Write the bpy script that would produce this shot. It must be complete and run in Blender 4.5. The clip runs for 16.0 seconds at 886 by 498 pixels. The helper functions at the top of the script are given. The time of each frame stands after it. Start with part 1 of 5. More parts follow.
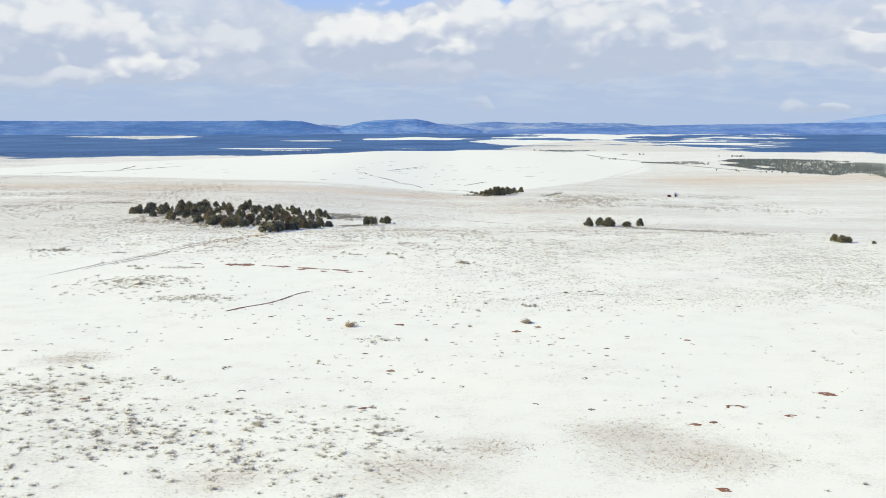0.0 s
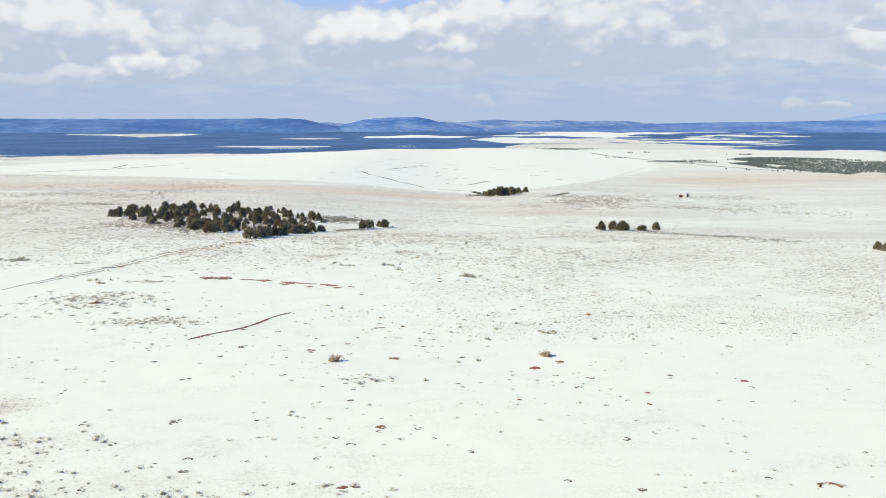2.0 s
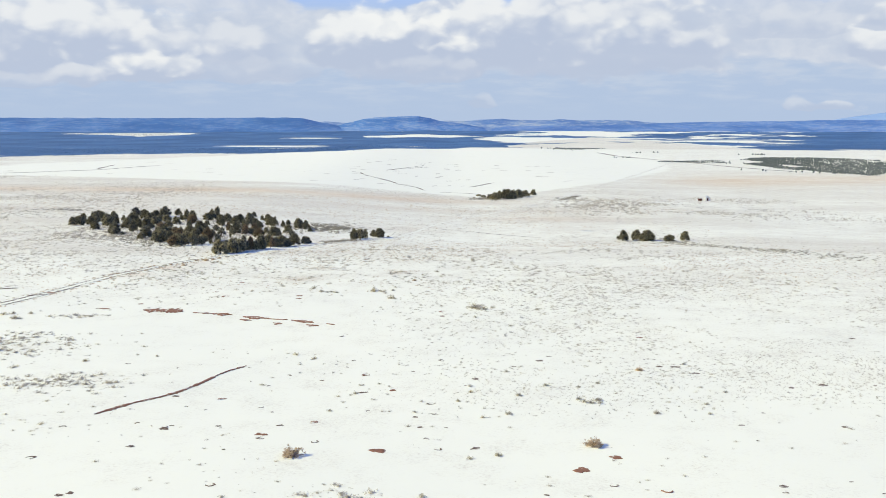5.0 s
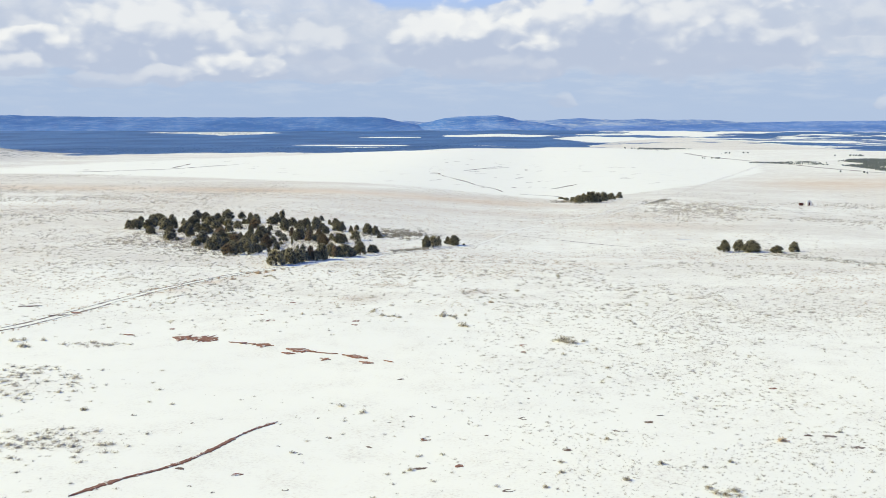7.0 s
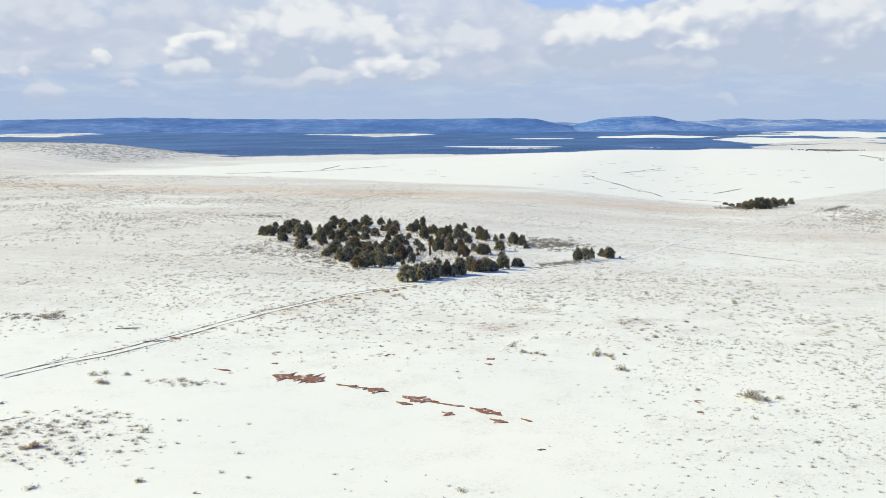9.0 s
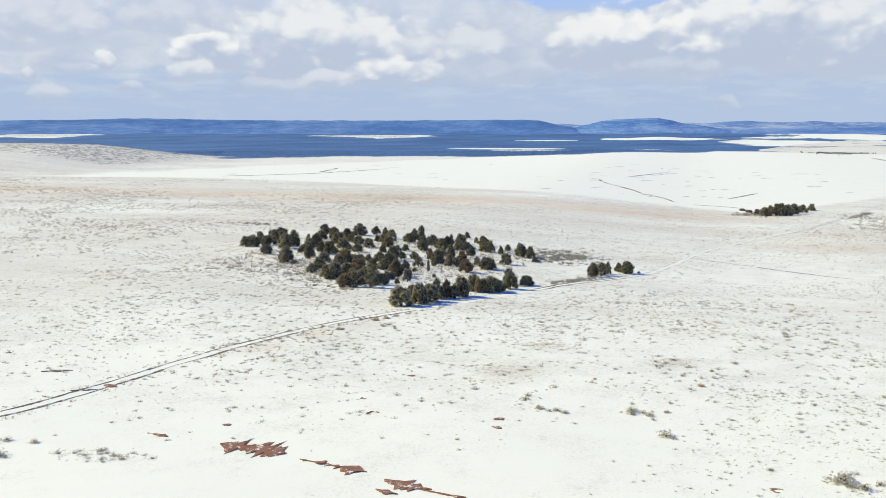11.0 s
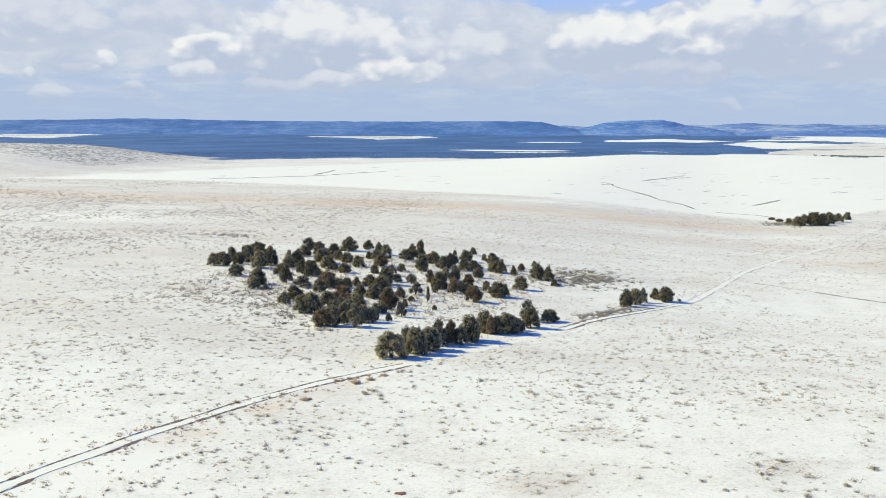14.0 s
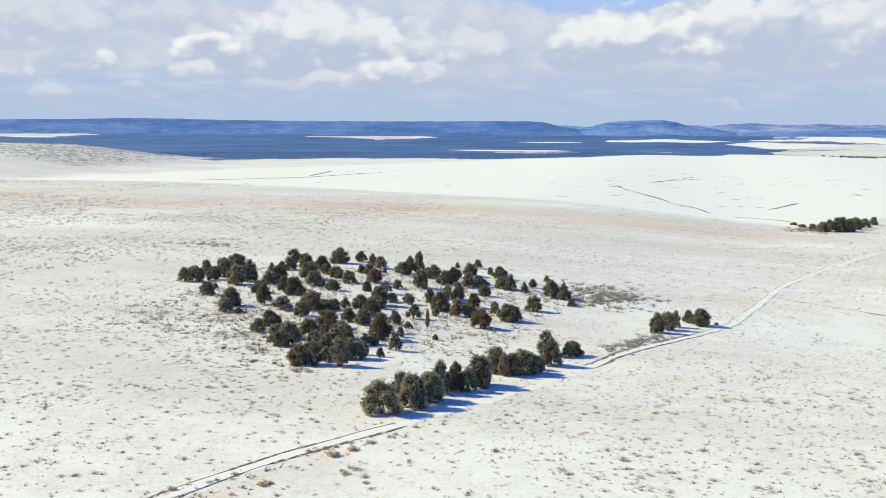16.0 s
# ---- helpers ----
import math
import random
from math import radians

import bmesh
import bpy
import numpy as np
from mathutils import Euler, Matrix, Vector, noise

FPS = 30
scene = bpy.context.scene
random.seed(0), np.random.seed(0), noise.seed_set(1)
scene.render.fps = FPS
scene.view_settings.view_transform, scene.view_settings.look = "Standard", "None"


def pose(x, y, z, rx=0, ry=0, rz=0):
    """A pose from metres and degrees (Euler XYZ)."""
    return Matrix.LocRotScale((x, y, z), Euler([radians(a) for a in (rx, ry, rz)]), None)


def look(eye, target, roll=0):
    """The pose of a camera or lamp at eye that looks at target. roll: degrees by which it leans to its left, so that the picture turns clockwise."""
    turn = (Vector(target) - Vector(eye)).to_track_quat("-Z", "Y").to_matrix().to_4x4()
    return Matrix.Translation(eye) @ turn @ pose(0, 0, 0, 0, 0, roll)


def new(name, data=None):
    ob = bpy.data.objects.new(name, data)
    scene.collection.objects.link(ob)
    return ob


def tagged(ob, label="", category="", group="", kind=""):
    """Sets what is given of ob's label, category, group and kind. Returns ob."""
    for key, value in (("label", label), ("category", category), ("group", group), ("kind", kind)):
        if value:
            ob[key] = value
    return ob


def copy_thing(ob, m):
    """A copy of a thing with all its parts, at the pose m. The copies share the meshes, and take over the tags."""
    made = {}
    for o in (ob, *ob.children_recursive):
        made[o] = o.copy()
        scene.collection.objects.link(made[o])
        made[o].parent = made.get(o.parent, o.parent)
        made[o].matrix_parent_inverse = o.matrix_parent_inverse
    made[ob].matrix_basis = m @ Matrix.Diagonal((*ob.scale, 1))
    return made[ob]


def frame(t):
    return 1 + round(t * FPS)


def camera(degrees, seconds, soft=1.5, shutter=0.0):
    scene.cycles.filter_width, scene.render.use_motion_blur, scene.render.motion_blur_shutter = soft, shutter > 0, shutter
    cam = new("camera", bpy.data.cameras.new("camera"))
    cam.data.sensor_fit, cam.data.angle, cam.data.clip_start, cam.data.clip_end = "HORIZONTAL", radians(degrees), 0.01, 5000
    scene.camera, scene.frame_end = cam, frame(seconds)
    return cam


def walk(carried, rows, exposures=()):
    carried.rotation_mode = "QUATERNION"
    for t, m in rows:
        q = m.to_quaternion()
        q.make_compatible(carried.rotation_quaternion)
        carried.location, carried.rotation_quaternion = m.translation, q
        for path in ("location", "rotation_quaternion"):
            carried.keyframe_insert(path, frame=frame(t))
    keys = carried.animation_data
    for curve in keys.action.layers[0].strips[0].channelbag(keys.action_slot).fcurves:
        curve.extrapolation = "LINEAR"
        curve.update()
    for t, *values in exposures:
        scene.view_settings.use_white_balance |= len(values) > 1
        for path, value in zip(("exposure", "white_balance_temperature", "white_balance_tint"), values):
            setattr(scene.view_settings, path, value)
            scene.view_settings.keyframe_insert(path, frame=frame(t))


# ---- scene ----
cam = camera(46.7, 16.0, soft=0.85)
METRES, EYE, TILT, LEAN, TURN = 211.25, 30.0, 0.0, 0.86, 0.0
ROWS = [
    (0.0, 0.0, 0.0, 0.0, 0.1, -6.74, -0.86),
    (0.5, -0.0006, 0.0319, -0.0006, 0.12, -6.79, -0.81),
    (1.0, -0.001, 0.0637, -0.0011, 0.13, -6.8, -0.83),
    (1.5, -0.0013, 0.0943, -0.0017, 0.14, -6.83, -0.85),
    (2.0, -0.0015, 0.1261, -0.0023, 0.15, -6.85, -0.87),
    (2.5, -0.0019, 0.158, -0.0029, 0.15, -6.85, -0.91),
    (3.0, -0.0024, 0.19, -0.0035, 0.14, -6.84, -0.92),
    (3.5, -0.0029, 0.2207, -0.004, 0.13, -6.84, -0.88),
    (6.0, -0.0042, 0.3811, -0.0066, 0.53, -6.91, -0.98),
    (6.5, -0.0052, 0.4127, -0.0071, 1.46, -6.92, -0.99),
    (7.0, -0.006, 0.4444, -0.0077, 4.66, -6.98, -0.94),
    (7.5, -0.0075, 0.4761, -0.0083, 7.95, -7.03, -0.82),
    (8.0, -0.0097, 0.5054, -0.0088, 10.58, -7.05, -0.7),
    (8.5, -0.0131, 0.5356, -0.0093, 12.34, -7.05, -0.69),
    (9.0, -0.0176, 0.5666, -0.0097, 13.13, -7.03, -0.72),
    (11.5, -0.0502, 0.7171, -0.0115, 13.29, -6.91, -0.87),
    (12.0, -0.0575, 0.7473, -0.012, 13.29, -6.88, -0.9),
    (12.5, -0.0646, 0.7765, -0.0125, 13.32, -6.88, -0.92),
    (13.0, -0.072, 0.8068, -0.0132, 13.34, -6.88, -0.97),
    (13.5, -0.0794, 0.8369, -0.0137, 13.36, -6.86, -1.03),
    (14.0, -0.087, 0.8671, -0.0142, 13.37, -6.87, -1.07),
    (14.5, -0.0946, 0.8974, -0.0148, 13.38, -6.88, -1.09),
    (15.0, -0.102, 0.9267, -0.0152, 13.37, -6.88, -1.11),
    (15.5, -0.1097, 0.9571, -0.0157, 13.37, -6.87, -1.12),
    (16.0, -0.1175, 0.9874, -0.0163, 13.35, -6.87, -1.13),
]
walk(cam, [(t, pose(0, 0, EYE, TILT, LEAN, TURN) @ pose(METRES * x, METRES * y, METRES * z, 90 + pitch, roll, yaw)) for t, x, y, z, yaw, pitch, roll in ROWS])

SUN_AZ, SUN_EL = -91.0, 34.0     # degrees from north (+y), clockwise; above the horizon
EXPOSURE = 0.15
scene.view_settings.exposure = EXPOSURE


# ---- sky and sun ----
def sky_world():
    """Blue winter sky with a bank of cumulus low over the far hills and haze under it."""
    world = bpy.data.worlds.new("winter_sky")
    scene.world = world
    world.use_nodes = True
    nt = world.node_tree
    nt.nodes.clear()
    nn, ln = nt.nodes.new, nt.links.new

    def wire(value, socket):
        if isinstance(value, bpy.types.NodeSocket):
            ln(value, socket)
        else:
            socket.default_value = value

    def calc(op, a, b=0.0, c=0.0):
        n = nn("ShaderNodeMath")
        n.operation = op
        for v, s in zip((a, b, c), n.inputs):
            wire(v, s)
        return n.outputs[0]

    def ramp(v, a, b, lo=0.0, hi=1.0):
        n = nn("ShaderNodeMapRange")
        n.interpolation_type = "SMOOTHSTEP"
        for i, q in enumerate((v, a, b, lo, hi)):
            wire(q, n.inputs[i])
        return n.outputs[0]

    def mix(f, a, b):
        n = nn("ShaderNodeMix")
        n.data_type = "RGBA"
        wire(f, n.inputs[0])
        wire(a, n.inputs[6])
        wire(b, n.inputs[7])
        return n.outputs[2]

    def fbm(u, v, scale, detail, rough=0.55):
        c = nn("ShaderNodeCombineXYZ")
        wire(u, c.inputs[0])
        wire(v, c.inputs[1])
        n = nn("ShaderNodeTexNoise")
        n.inputs["Scale"].default_value = scale
        n.inputs["Detail"].default_value = detail
        n.inputs["Roughness"].default_value = rough
        ln(c.outputs[0], n.inputs["Vector"])
        return n.outputs[0]

    tc = nn("ShaderNodeTexCoord")
    sep = nn("ShaderNodeSeparateXYZ")
    ln(tc.outputs["Generated"], sep.inputs[0])
    az = calc("MULTIPLY", calc("ARCTAN2", sep.outputs[0], sep.outputs[1]), 57.2958)
    el = calc("MULTIPLY", calc("ARCSINE", sep.outputs[2]), 57.2958)

    # slow warps curl the outlines; billows are round cells at two sizes
    wob = calc("MULTIPLY", calc("SUBTRACT", fbm(az, calc("MULTIPLY", el, 1.6), 0.55, 3, 0.45), 0.5), 1.0)
    wob2 = calc("MULTIPLY", calc("SUBTRACT", fbm(calc("ADD", az, 70.0), calc("MULTIPLY", el, 1.8), 0.6, 3, 0.45), 0.5), 0.7)
    az2 = calc("ADD", az, wob)
    el2 = calc("ADD", el, wob2)

    def cells(scale, smooth):
        c = nn("ShaderNodeCombineXYZ")
        wire(az2, c.inputs[0])
        wire(calc("MULTIPLY", el2, 1.5), c.inputs[1])
        n = nn("ShaderNodeTexVoronoi")
        n.feature = "SMOOTH_F1"
        n.inputs["Scale"].default_value = scale
        n.inputs["Smoothness"].default_value = smooth
        ln(c.outputs[0], n.inputs["Vector"])
        return calc("SUBTRACT", 0.40, n.outputs["Distance"])

    billow = calc("ADD", calc("MULTIPLY", cells(0.62, 0.7), 1.1), calc("MULTIPLY", cells(1.5, 0.8), 0.55))
    wisp = calc("SUBTRACT", fbm(az2, calc("MULTIPLY", el2, 1.6), 0.8, 4, 0.48), 0.5)
    rough_edge = calc("ADD", billow, calc("MULTIPLY", wisp, 1.0))
    soft_light = calc("ADD", calc("MULTIPLY", billow, 0.8), calc("MULTIPLY", wisp, 0.6))

    # one cumulus: azimuth, base, height, half width, brightness, opacity
    clouds = [(8.1, 3.98, 4.04, 7.7, 0.8, 0.9), (-19.6, 3.56, 3.25, 6.6, 0.85, 0.95), (-12.2, 3.81, 1.84, 3.9, 0.6, 0.8), (2, 3.95, 3.25, 3.4, 0.9, 0.95), (-3, 3.77, 2.89, 4.7, 1, 1), (-5.8, 3.94, 2.05, 2.2, 0.9, 0.9), (5.3, 5.09, 1.5, 2.4, 0.8, 0.8), (13.1, 4.09, 1.12, 1.8, 0.6, 0.6), (18.3, 4.85, 1.14, 3.5, 0.45, 0.5), (22.3, 3.71, 1.43, 1.6, 0.9, 0.9), (22.7, 5.13, 1.11, 1.3, 0.85, 0.8), (-0.2, 3.96, 0.55, 0.8, 0.8, 0.7), (-11, 2.68, 1.02, 4.6, 0.2, 0.7), (-1.5, 2.76, 1.13, 3.7, 0.3, 0.75), (-16.6, 2.62, 1.23, 2.6, 0.95, 0.95), (-14.3, 2.77, 1.07, 1.2, 0.85, 0.9)]
    clouds += [(-19.7, 2.34, 0.98, 1.5, 0.6, 0.8), (11.1, 3.28, 0.66, 3.3, 0.05, 0.6), (1.8, 1.15, 0.7, 0.8, 0.5, 0.5), (18.9, 0.95, 0.59, 1, 0.45, 0.6), (20.4, 0.94, 0.46, 1.1, 0.6, 0.65), (-26.2, 3.68, 1.83, 1.8, 1, 1), (-26.8, 2.72, 0.95, 1.7, 0.8, 0.8), (-31.4, 3.33, 0.81, 0.8, 0.9, 0.9), (-32.9, 2.95, 0.46, 1.3, 0.6, 0.7), (-35.1, 2.61, 0.6, 0.5, 0.75, 0.8), (-34.1, 1.36, 0.92, 1.3, 0.5, 0.65), (-33.5, 3.28, 1.32, 1.5, 0.3, 0.6), (-30.1, 1.95, 0.53, 0.9, 0.55, 0.6), (-22.8, 2.11, 0.61, 2.4, 0.35, 0.6), (-34.8, 4.72, 2.24, 4.1, 0.5, 0.6), (-28, 5.37, 1.31, 3.2, 0.4, 0.5)]

    def heap(under, a, base, tall, wide, bright, solid):
        u = calc("DIVIDE", calc("SUBTRACT", az2, a), wide)
        h = calc("DIVIDE", calc("SUBTRACT", el2, base), tall)
        v = calc("MAXIMUM", h, calc("MULTIPLY", h, -2.6))
        body = calc("SUBTRACT", calc("SUBTRACT", 1.0, calc("MULTIPLY", u, u)), calc("MULTIPLY", v, v))
        body = calc("ADD", body, calc("MULTIPLY", rough_edge, 0.75))
        cover = calc("MULTIPLY", ramp(body, -0.22, 0.36), solid)
        light = ramp(calc("ADD", h, soft_light), -0.12, 0.62, 0.0, bright)
        return mix(cover, under, mix(light, (0.45, 0.515, 0.64, 1), (0.80, 0.815, 0.81, 1)))

    sky = nn("ShaderNodeTexSky")
    sky.sky_type = "NISHITA"
    sky.sun_disc = False
    sky.sun_elevation = radians(SUN_EL)
    sky.sun_rotation = radians(SUN_AZ)
    sky.altitude = 2000
    sky.air_density = 1.0
    sky.dust_density = 0.3
    sky.ozone_density = 2.0
    blue = nn("ShaderNodeMix")
    blue.data_type, blue.blend_type = "RGBA", "MULTIPLY"
    blue.inputs[0].default_value = 1.0
    ln(sky.outputs[0], blue.inputs[6])
    blue.inputs[7].default_value = (0.034, 0.096, 0.215, 1)
    haze = mix(ramp(el, 0.0, 7.0), (0.412, 0.51, 0.67, 1), (0.43, 0.525, 0.67, 1))
    low = mix(ramp(el, 5.2, 10.5), haze, blue.outputs[2])
    # thin layered veil under the deck
    veil = ramp(fbm(calc("MULTIPLY", az, 0.35), calc("MULTIPLY", el, 2.0), 0.9, 5), 0.42, 0.70)
    veil = calc("MULTIPLY", veil, calc("MULTIPLY", ramp(el, 0.4, 2.2, 0.0, 0.42), ramp(el, 5.0, 8.0, 1.0, 0.0)))
    low = mix(veil, low, (0.58, 0.635, 0.71, 1))
    # high grey-white layer behind the heaps, with blue gaps
    layer = fbm(calc("MULTIPLY", az2, 0.4), calc("MULTIPLY", el2, 1.2), 0.6, 5, 0.55)
    for a, e, w, h, d in ((-6.6, 6.9, 1.8, 0.6, 0.6), (-3.4, 7.0, 2.2, 0.6, 0.6), (2.9, 6.9, 0.9, 0.5, 0.5), (-24.5, 7.3, 1.8, 0.6, 0.3), (-11, 7.3, 1.6, 0.5, 0.25)):
        dx = calc("DIVIDE", calc("SUBTRACT", az2, a), w)
        dy = calc("DIVIDE", calc("SUBTRACT", el2, e), h)
        hole = calc("EXPONENT", calc("MULTIPLY", calc("ADD", calc("MULTIPLY", dx, dx), calc("MULTIPLY", dy, dy)), -1.0))
        layer = calc("SUBTRACT", layer, calc("MULTIPLY", hole, d))
    layer = calc("SUBTRACT", calc("ADD", layer, ramp(el2, 1.8, 4.0, -0.25, 0.12)), ramp(el2, 9.0, 17.0, 0.0, 0.55))
    tone = mix(ramp(calc("ADD", wisp, calc("MULTIPLY", billow, 0.4)), -0.35, 0.45), (0.50, 0.56, 0.665, 1), (0.66, 0.69, 0.735, 1))
    out = mix(calc("MULTIPLY", ramp(layer, 0.34, 0.58), 0.9), low, tone)
    for row in clouds:
        out = heap(out, *row)
    bg = nn("ShaderNodeBackground")
    ln(out, bg.inputs[0])
    bg.inputs[1].default_value = 1.0
    wo = nn("ShaderNodeOutputWorld")
    ln(bg.outputs[0], wo.inputs[0])


sky_world()
sun_data = bpy.data.lights.new("sun", "SUN")
sun_data.energy, sun_data.angle, sun_data.color = 5.0, radians(0.5), (1.0, 0.925, 0.465)
sun = new("sun", sun_data)
_sd = Vector((math.sin(radians(SUN_AZ)) * math.cos(radians(SUN_EL)), math.cos(radians(SUN_AZ)) * math.cos(radians(SUN_EL)), math.sin(radians(SUN_EL))))
sun.matrix_world = look(_sd * 400, (0, 0, 0))


# ---- materials ----
class Mat:
    """A node material with short helpers."""

    def __init__(self, name, rough=0.8):
        self.m = bpy.data.materials.new(name)
        self.m.use_nodes = True
        self.t = self.m.node_tree
        self.b = self.t.nodes["Principled BSDF"]
        self.b.inputs["Roughness"].default_value = rough
        self.b.inputs["Specular IOR Level"].default_value = 0.25
        self.pos = self.n("ShaderNodeNewGeometry").outputs["Position"]

    def n(self, kind):
        return self.t.nodes.new(kind)

    def put(self, v, s):
        if isinstance(v, bpy.types.NodeSocket):
            self.t.links.new(v, s)
        else:
            s.default_value = v

    def calc(self, op, a, b=0.0, c=0.0):
        n = self.n("ShaderNodeMath")
        n.operation = op
        for v, s in zip((a, b, c), n.inputs):
            self.put(v, s)
        return n.outputs[0]

    def ramp(self, v, a, b, lo=0.0, hi=1.0):
        n = self.n("ShaderNodeMapRange")
        n.interpolation_type = "SMOOTHSTEP"
        for i, q in enumerate((v, a, b, lo, hi)):
            self.put(q, n.inputs[i])
        return n.outputs[0]

    def noise(self, scale, detail=4, rough=0.55, vector=None, stretch=None):
        v = vector or self.pos
        if stretch:
            mp = self.n("ShaderNodeMapping")
            self.put(v, mp.inputs[0])
            mp.inputs["Scale"].default_value = stretch
            v = mp.outputs[0]
        n = self.n("ShaderNodeTexNoise")
        self.put(v, n.inputs["Vector"])
        n.inputs["Scale"].default_value = scale
        n.inputs["Detail"].default_value = detail
        n.inputs["Roughness"].default_value = rough
        return n.outputs[0]

    def attr(self, name):
        n = self.n("ShaderNodeAttribute")
        n.attribute_name = name
        return n.outputs["Fac"]

    def mix(self, f, a, b):
        n = self.n("ShaderNodeMix")
        n.data_type = "RGBA"
        self.put(f, n.inputs[0])
        self.put(a, n.inputs[6])
        self.put(b, n.inputs[7])
        return n.outputs[2]

    def colour(self, c):
        self.put(c, self.b.inputs["Base Color"])
        return self

    def bump(self, h, strength=0.4, dist=0.1):
        n = self.n("ShaderNodeBump")
        n.inputs["Strength"].default_value = strength
        n.inputs["Distance"].default_value = dist
        self.put(h, n.inputs["Height"])
        self.put(n.outputs[0], self.b.inputs["Normal"])
        return self


SNOW = (0.878, 0.865, 0.765, 1)
SAGE = (0.19, 0.185, 0.15, 1)


def ground_material():
    k = Mat("snowy_rangeland", 0.75)
    grass, forest, ochre = k.attr("grass"), k.attr("forest"), k.attr("ochre")
    broad = k.noise(0.022, 4, 0.6)
    mid = k.noise(0.16, 4, 0.6)
    fine = k.noise(1.3, 4, 0.65)
    tiny = k.noise(5.5, 4, 0.75)
    # grass stubble showing through thin snow
    level = k.calc("ADD", grass, k.calc("MULTIPLY", k.calc("SUBTRACT", broad, 0.5), 0.55))
    level = k.calc("ADD", level, k.calc("MULTIPLY", k.calc("SUBTRACT", mid, 0.5), 1.1))
    bands = k.noise(0.030, 4, 0.6, stretch=(0.3, 1.0, 1.0))
    level = k.calc("ADD", level, k.calc("MULTIPLY", k.calc("MULTIPLY", k.calc("SUBTRACT", bands, 0.5), 2.0), k.ramp(grass, 0.25, 0.7)))
    speck = k.calc("ADD", k.calc("MULTIPLY", fine, 0.55), k.calc("MULTIPLY", tiny, 0.45))
    thresh = k.calc("SUBTRACT", 0.665, k.calc("MULTIPLY", level, 0.25))
    show = k.ramp(k.calc("SUBTRACT", speck, thresh), -0.02, 0.13)
    show = k.calc("MULTIPLY", show, k.ramp(level, 0.04, 0.3))
    veil = k.calc("MULTIPLY", k.ramp(level, 0.2, 0.9), 0.29)
    straw = k.mix(k.noise(0.35, 3), (0.45, 0.38, 0.31, 1), (0.57, 0.475, 0.385, 1))
    straw = k.mix(ochre, straw, (0.62, 0.42, 0.24, 1))
    amount = k.calc("MAXIMUM", k.calc("MULTIPLY", show, 0.5), veil)
    stub = k.calc("MULTIPLY", k.ramp(k.noise(3.2, 3, 0.7), 0.46, 0.72), k.ramp(k.calc("ADD", level, k.calc("MULTIPLY", fine, 0.4)), 0.18, 0.75))
    amount = k.calc("MAXIMUM", amount, k.calc("MULTIPLY", stub, 0.62))
    amount = k.calc("ADD", amount, k.calc("MULTIPLY", ochre, 0.28))
    col = k.mix(amount, SNOW, straw)
    # soft grey mottle of buried tufts and drifted snow
    mott = k.calc("MULTIPLY", k.ramp(k.noise(1.1, 6, 0.78), 0.46, 0.66), k.ramp(k.calc("ADD", level, k.calc("MULTIPLY", mid, 0.25)), 0.16, 0.70))
    col = k.mix(k.calc("MULTIPLY", mott, 0.26), col, (0.40, 0.365, 0.315, 1))
    # low brush, seen from afar as grey specks
    bush = k.calc("ADD", k.calc("MULTIPLY", k.noise(0.38, 3, 0.6), 0.5), k.calc("MULTIPLY", mid, 0.5))
    bush = k.ramp(k.calc("SUBTRACT", bush, k.calc("SUBTRACT", 0.70, k.calc("MULTIPLY", k.attr("brush"), 0.22))), 0.0, 0.07)
    col = k.mix(k.calc("MULTIPLY", bush, 0.72), col, SAGE)
    # far conifer woods, haze painted in as blue, small snow openings between the crowns
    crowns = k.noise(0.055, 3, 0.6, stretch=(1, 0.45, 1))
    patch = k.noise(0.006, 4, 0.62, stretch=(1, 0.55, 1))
    # blue of distance haze is mixed into the wood and opening colours
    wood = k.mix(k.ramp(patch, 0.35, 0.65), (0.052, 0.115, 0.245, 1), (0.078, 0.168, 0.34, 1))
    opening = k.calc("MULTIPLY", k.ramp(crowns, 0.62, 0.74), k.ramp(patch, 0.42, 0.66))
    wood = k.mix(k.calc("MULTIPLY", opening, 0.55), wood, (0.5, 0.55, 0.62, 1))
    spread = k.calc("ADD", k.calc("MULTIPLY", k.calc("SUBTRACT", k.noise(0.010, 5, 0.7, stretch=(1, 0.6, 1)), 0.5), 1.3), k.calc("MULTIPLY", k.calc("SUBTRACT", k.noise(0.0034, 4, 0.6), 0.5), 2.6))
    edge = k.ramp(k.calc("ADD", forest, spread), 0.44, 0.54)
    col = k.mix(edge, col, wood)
    k.colour(col)
    k.bump(k.calc("ADD", k.calc("ADD", k.calc("MULTIPLY", fine, 0.5), k.calc("MULTIPLY", tiny, 0.5)), k.calc("MULTIPLY", show, 0.35)), 0.4, 0.08)
    return k.m


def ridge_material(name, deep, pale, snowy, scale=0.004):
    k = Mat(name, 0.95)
    # distance haze is painted straight into the slope colours as blue
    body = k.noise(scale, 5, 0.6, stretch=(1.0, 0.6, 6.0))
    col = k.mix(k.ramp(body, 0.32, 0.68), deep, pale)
    # pale rock and snow in the openings, hazed too, finer and scarcer than the woods
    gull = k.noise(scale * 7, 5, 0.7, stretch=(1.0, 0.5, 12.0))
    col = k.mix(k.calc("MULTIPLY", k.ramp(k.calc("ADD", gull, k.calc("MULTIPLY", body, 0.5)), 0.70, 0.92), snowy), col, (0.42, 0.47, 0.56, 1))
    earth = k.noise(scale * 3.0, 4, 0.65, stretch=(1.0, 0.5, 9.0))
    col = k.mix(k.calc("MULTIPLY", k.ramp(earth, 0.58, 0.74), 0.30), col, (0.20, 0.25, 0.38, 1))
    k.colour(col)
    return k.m


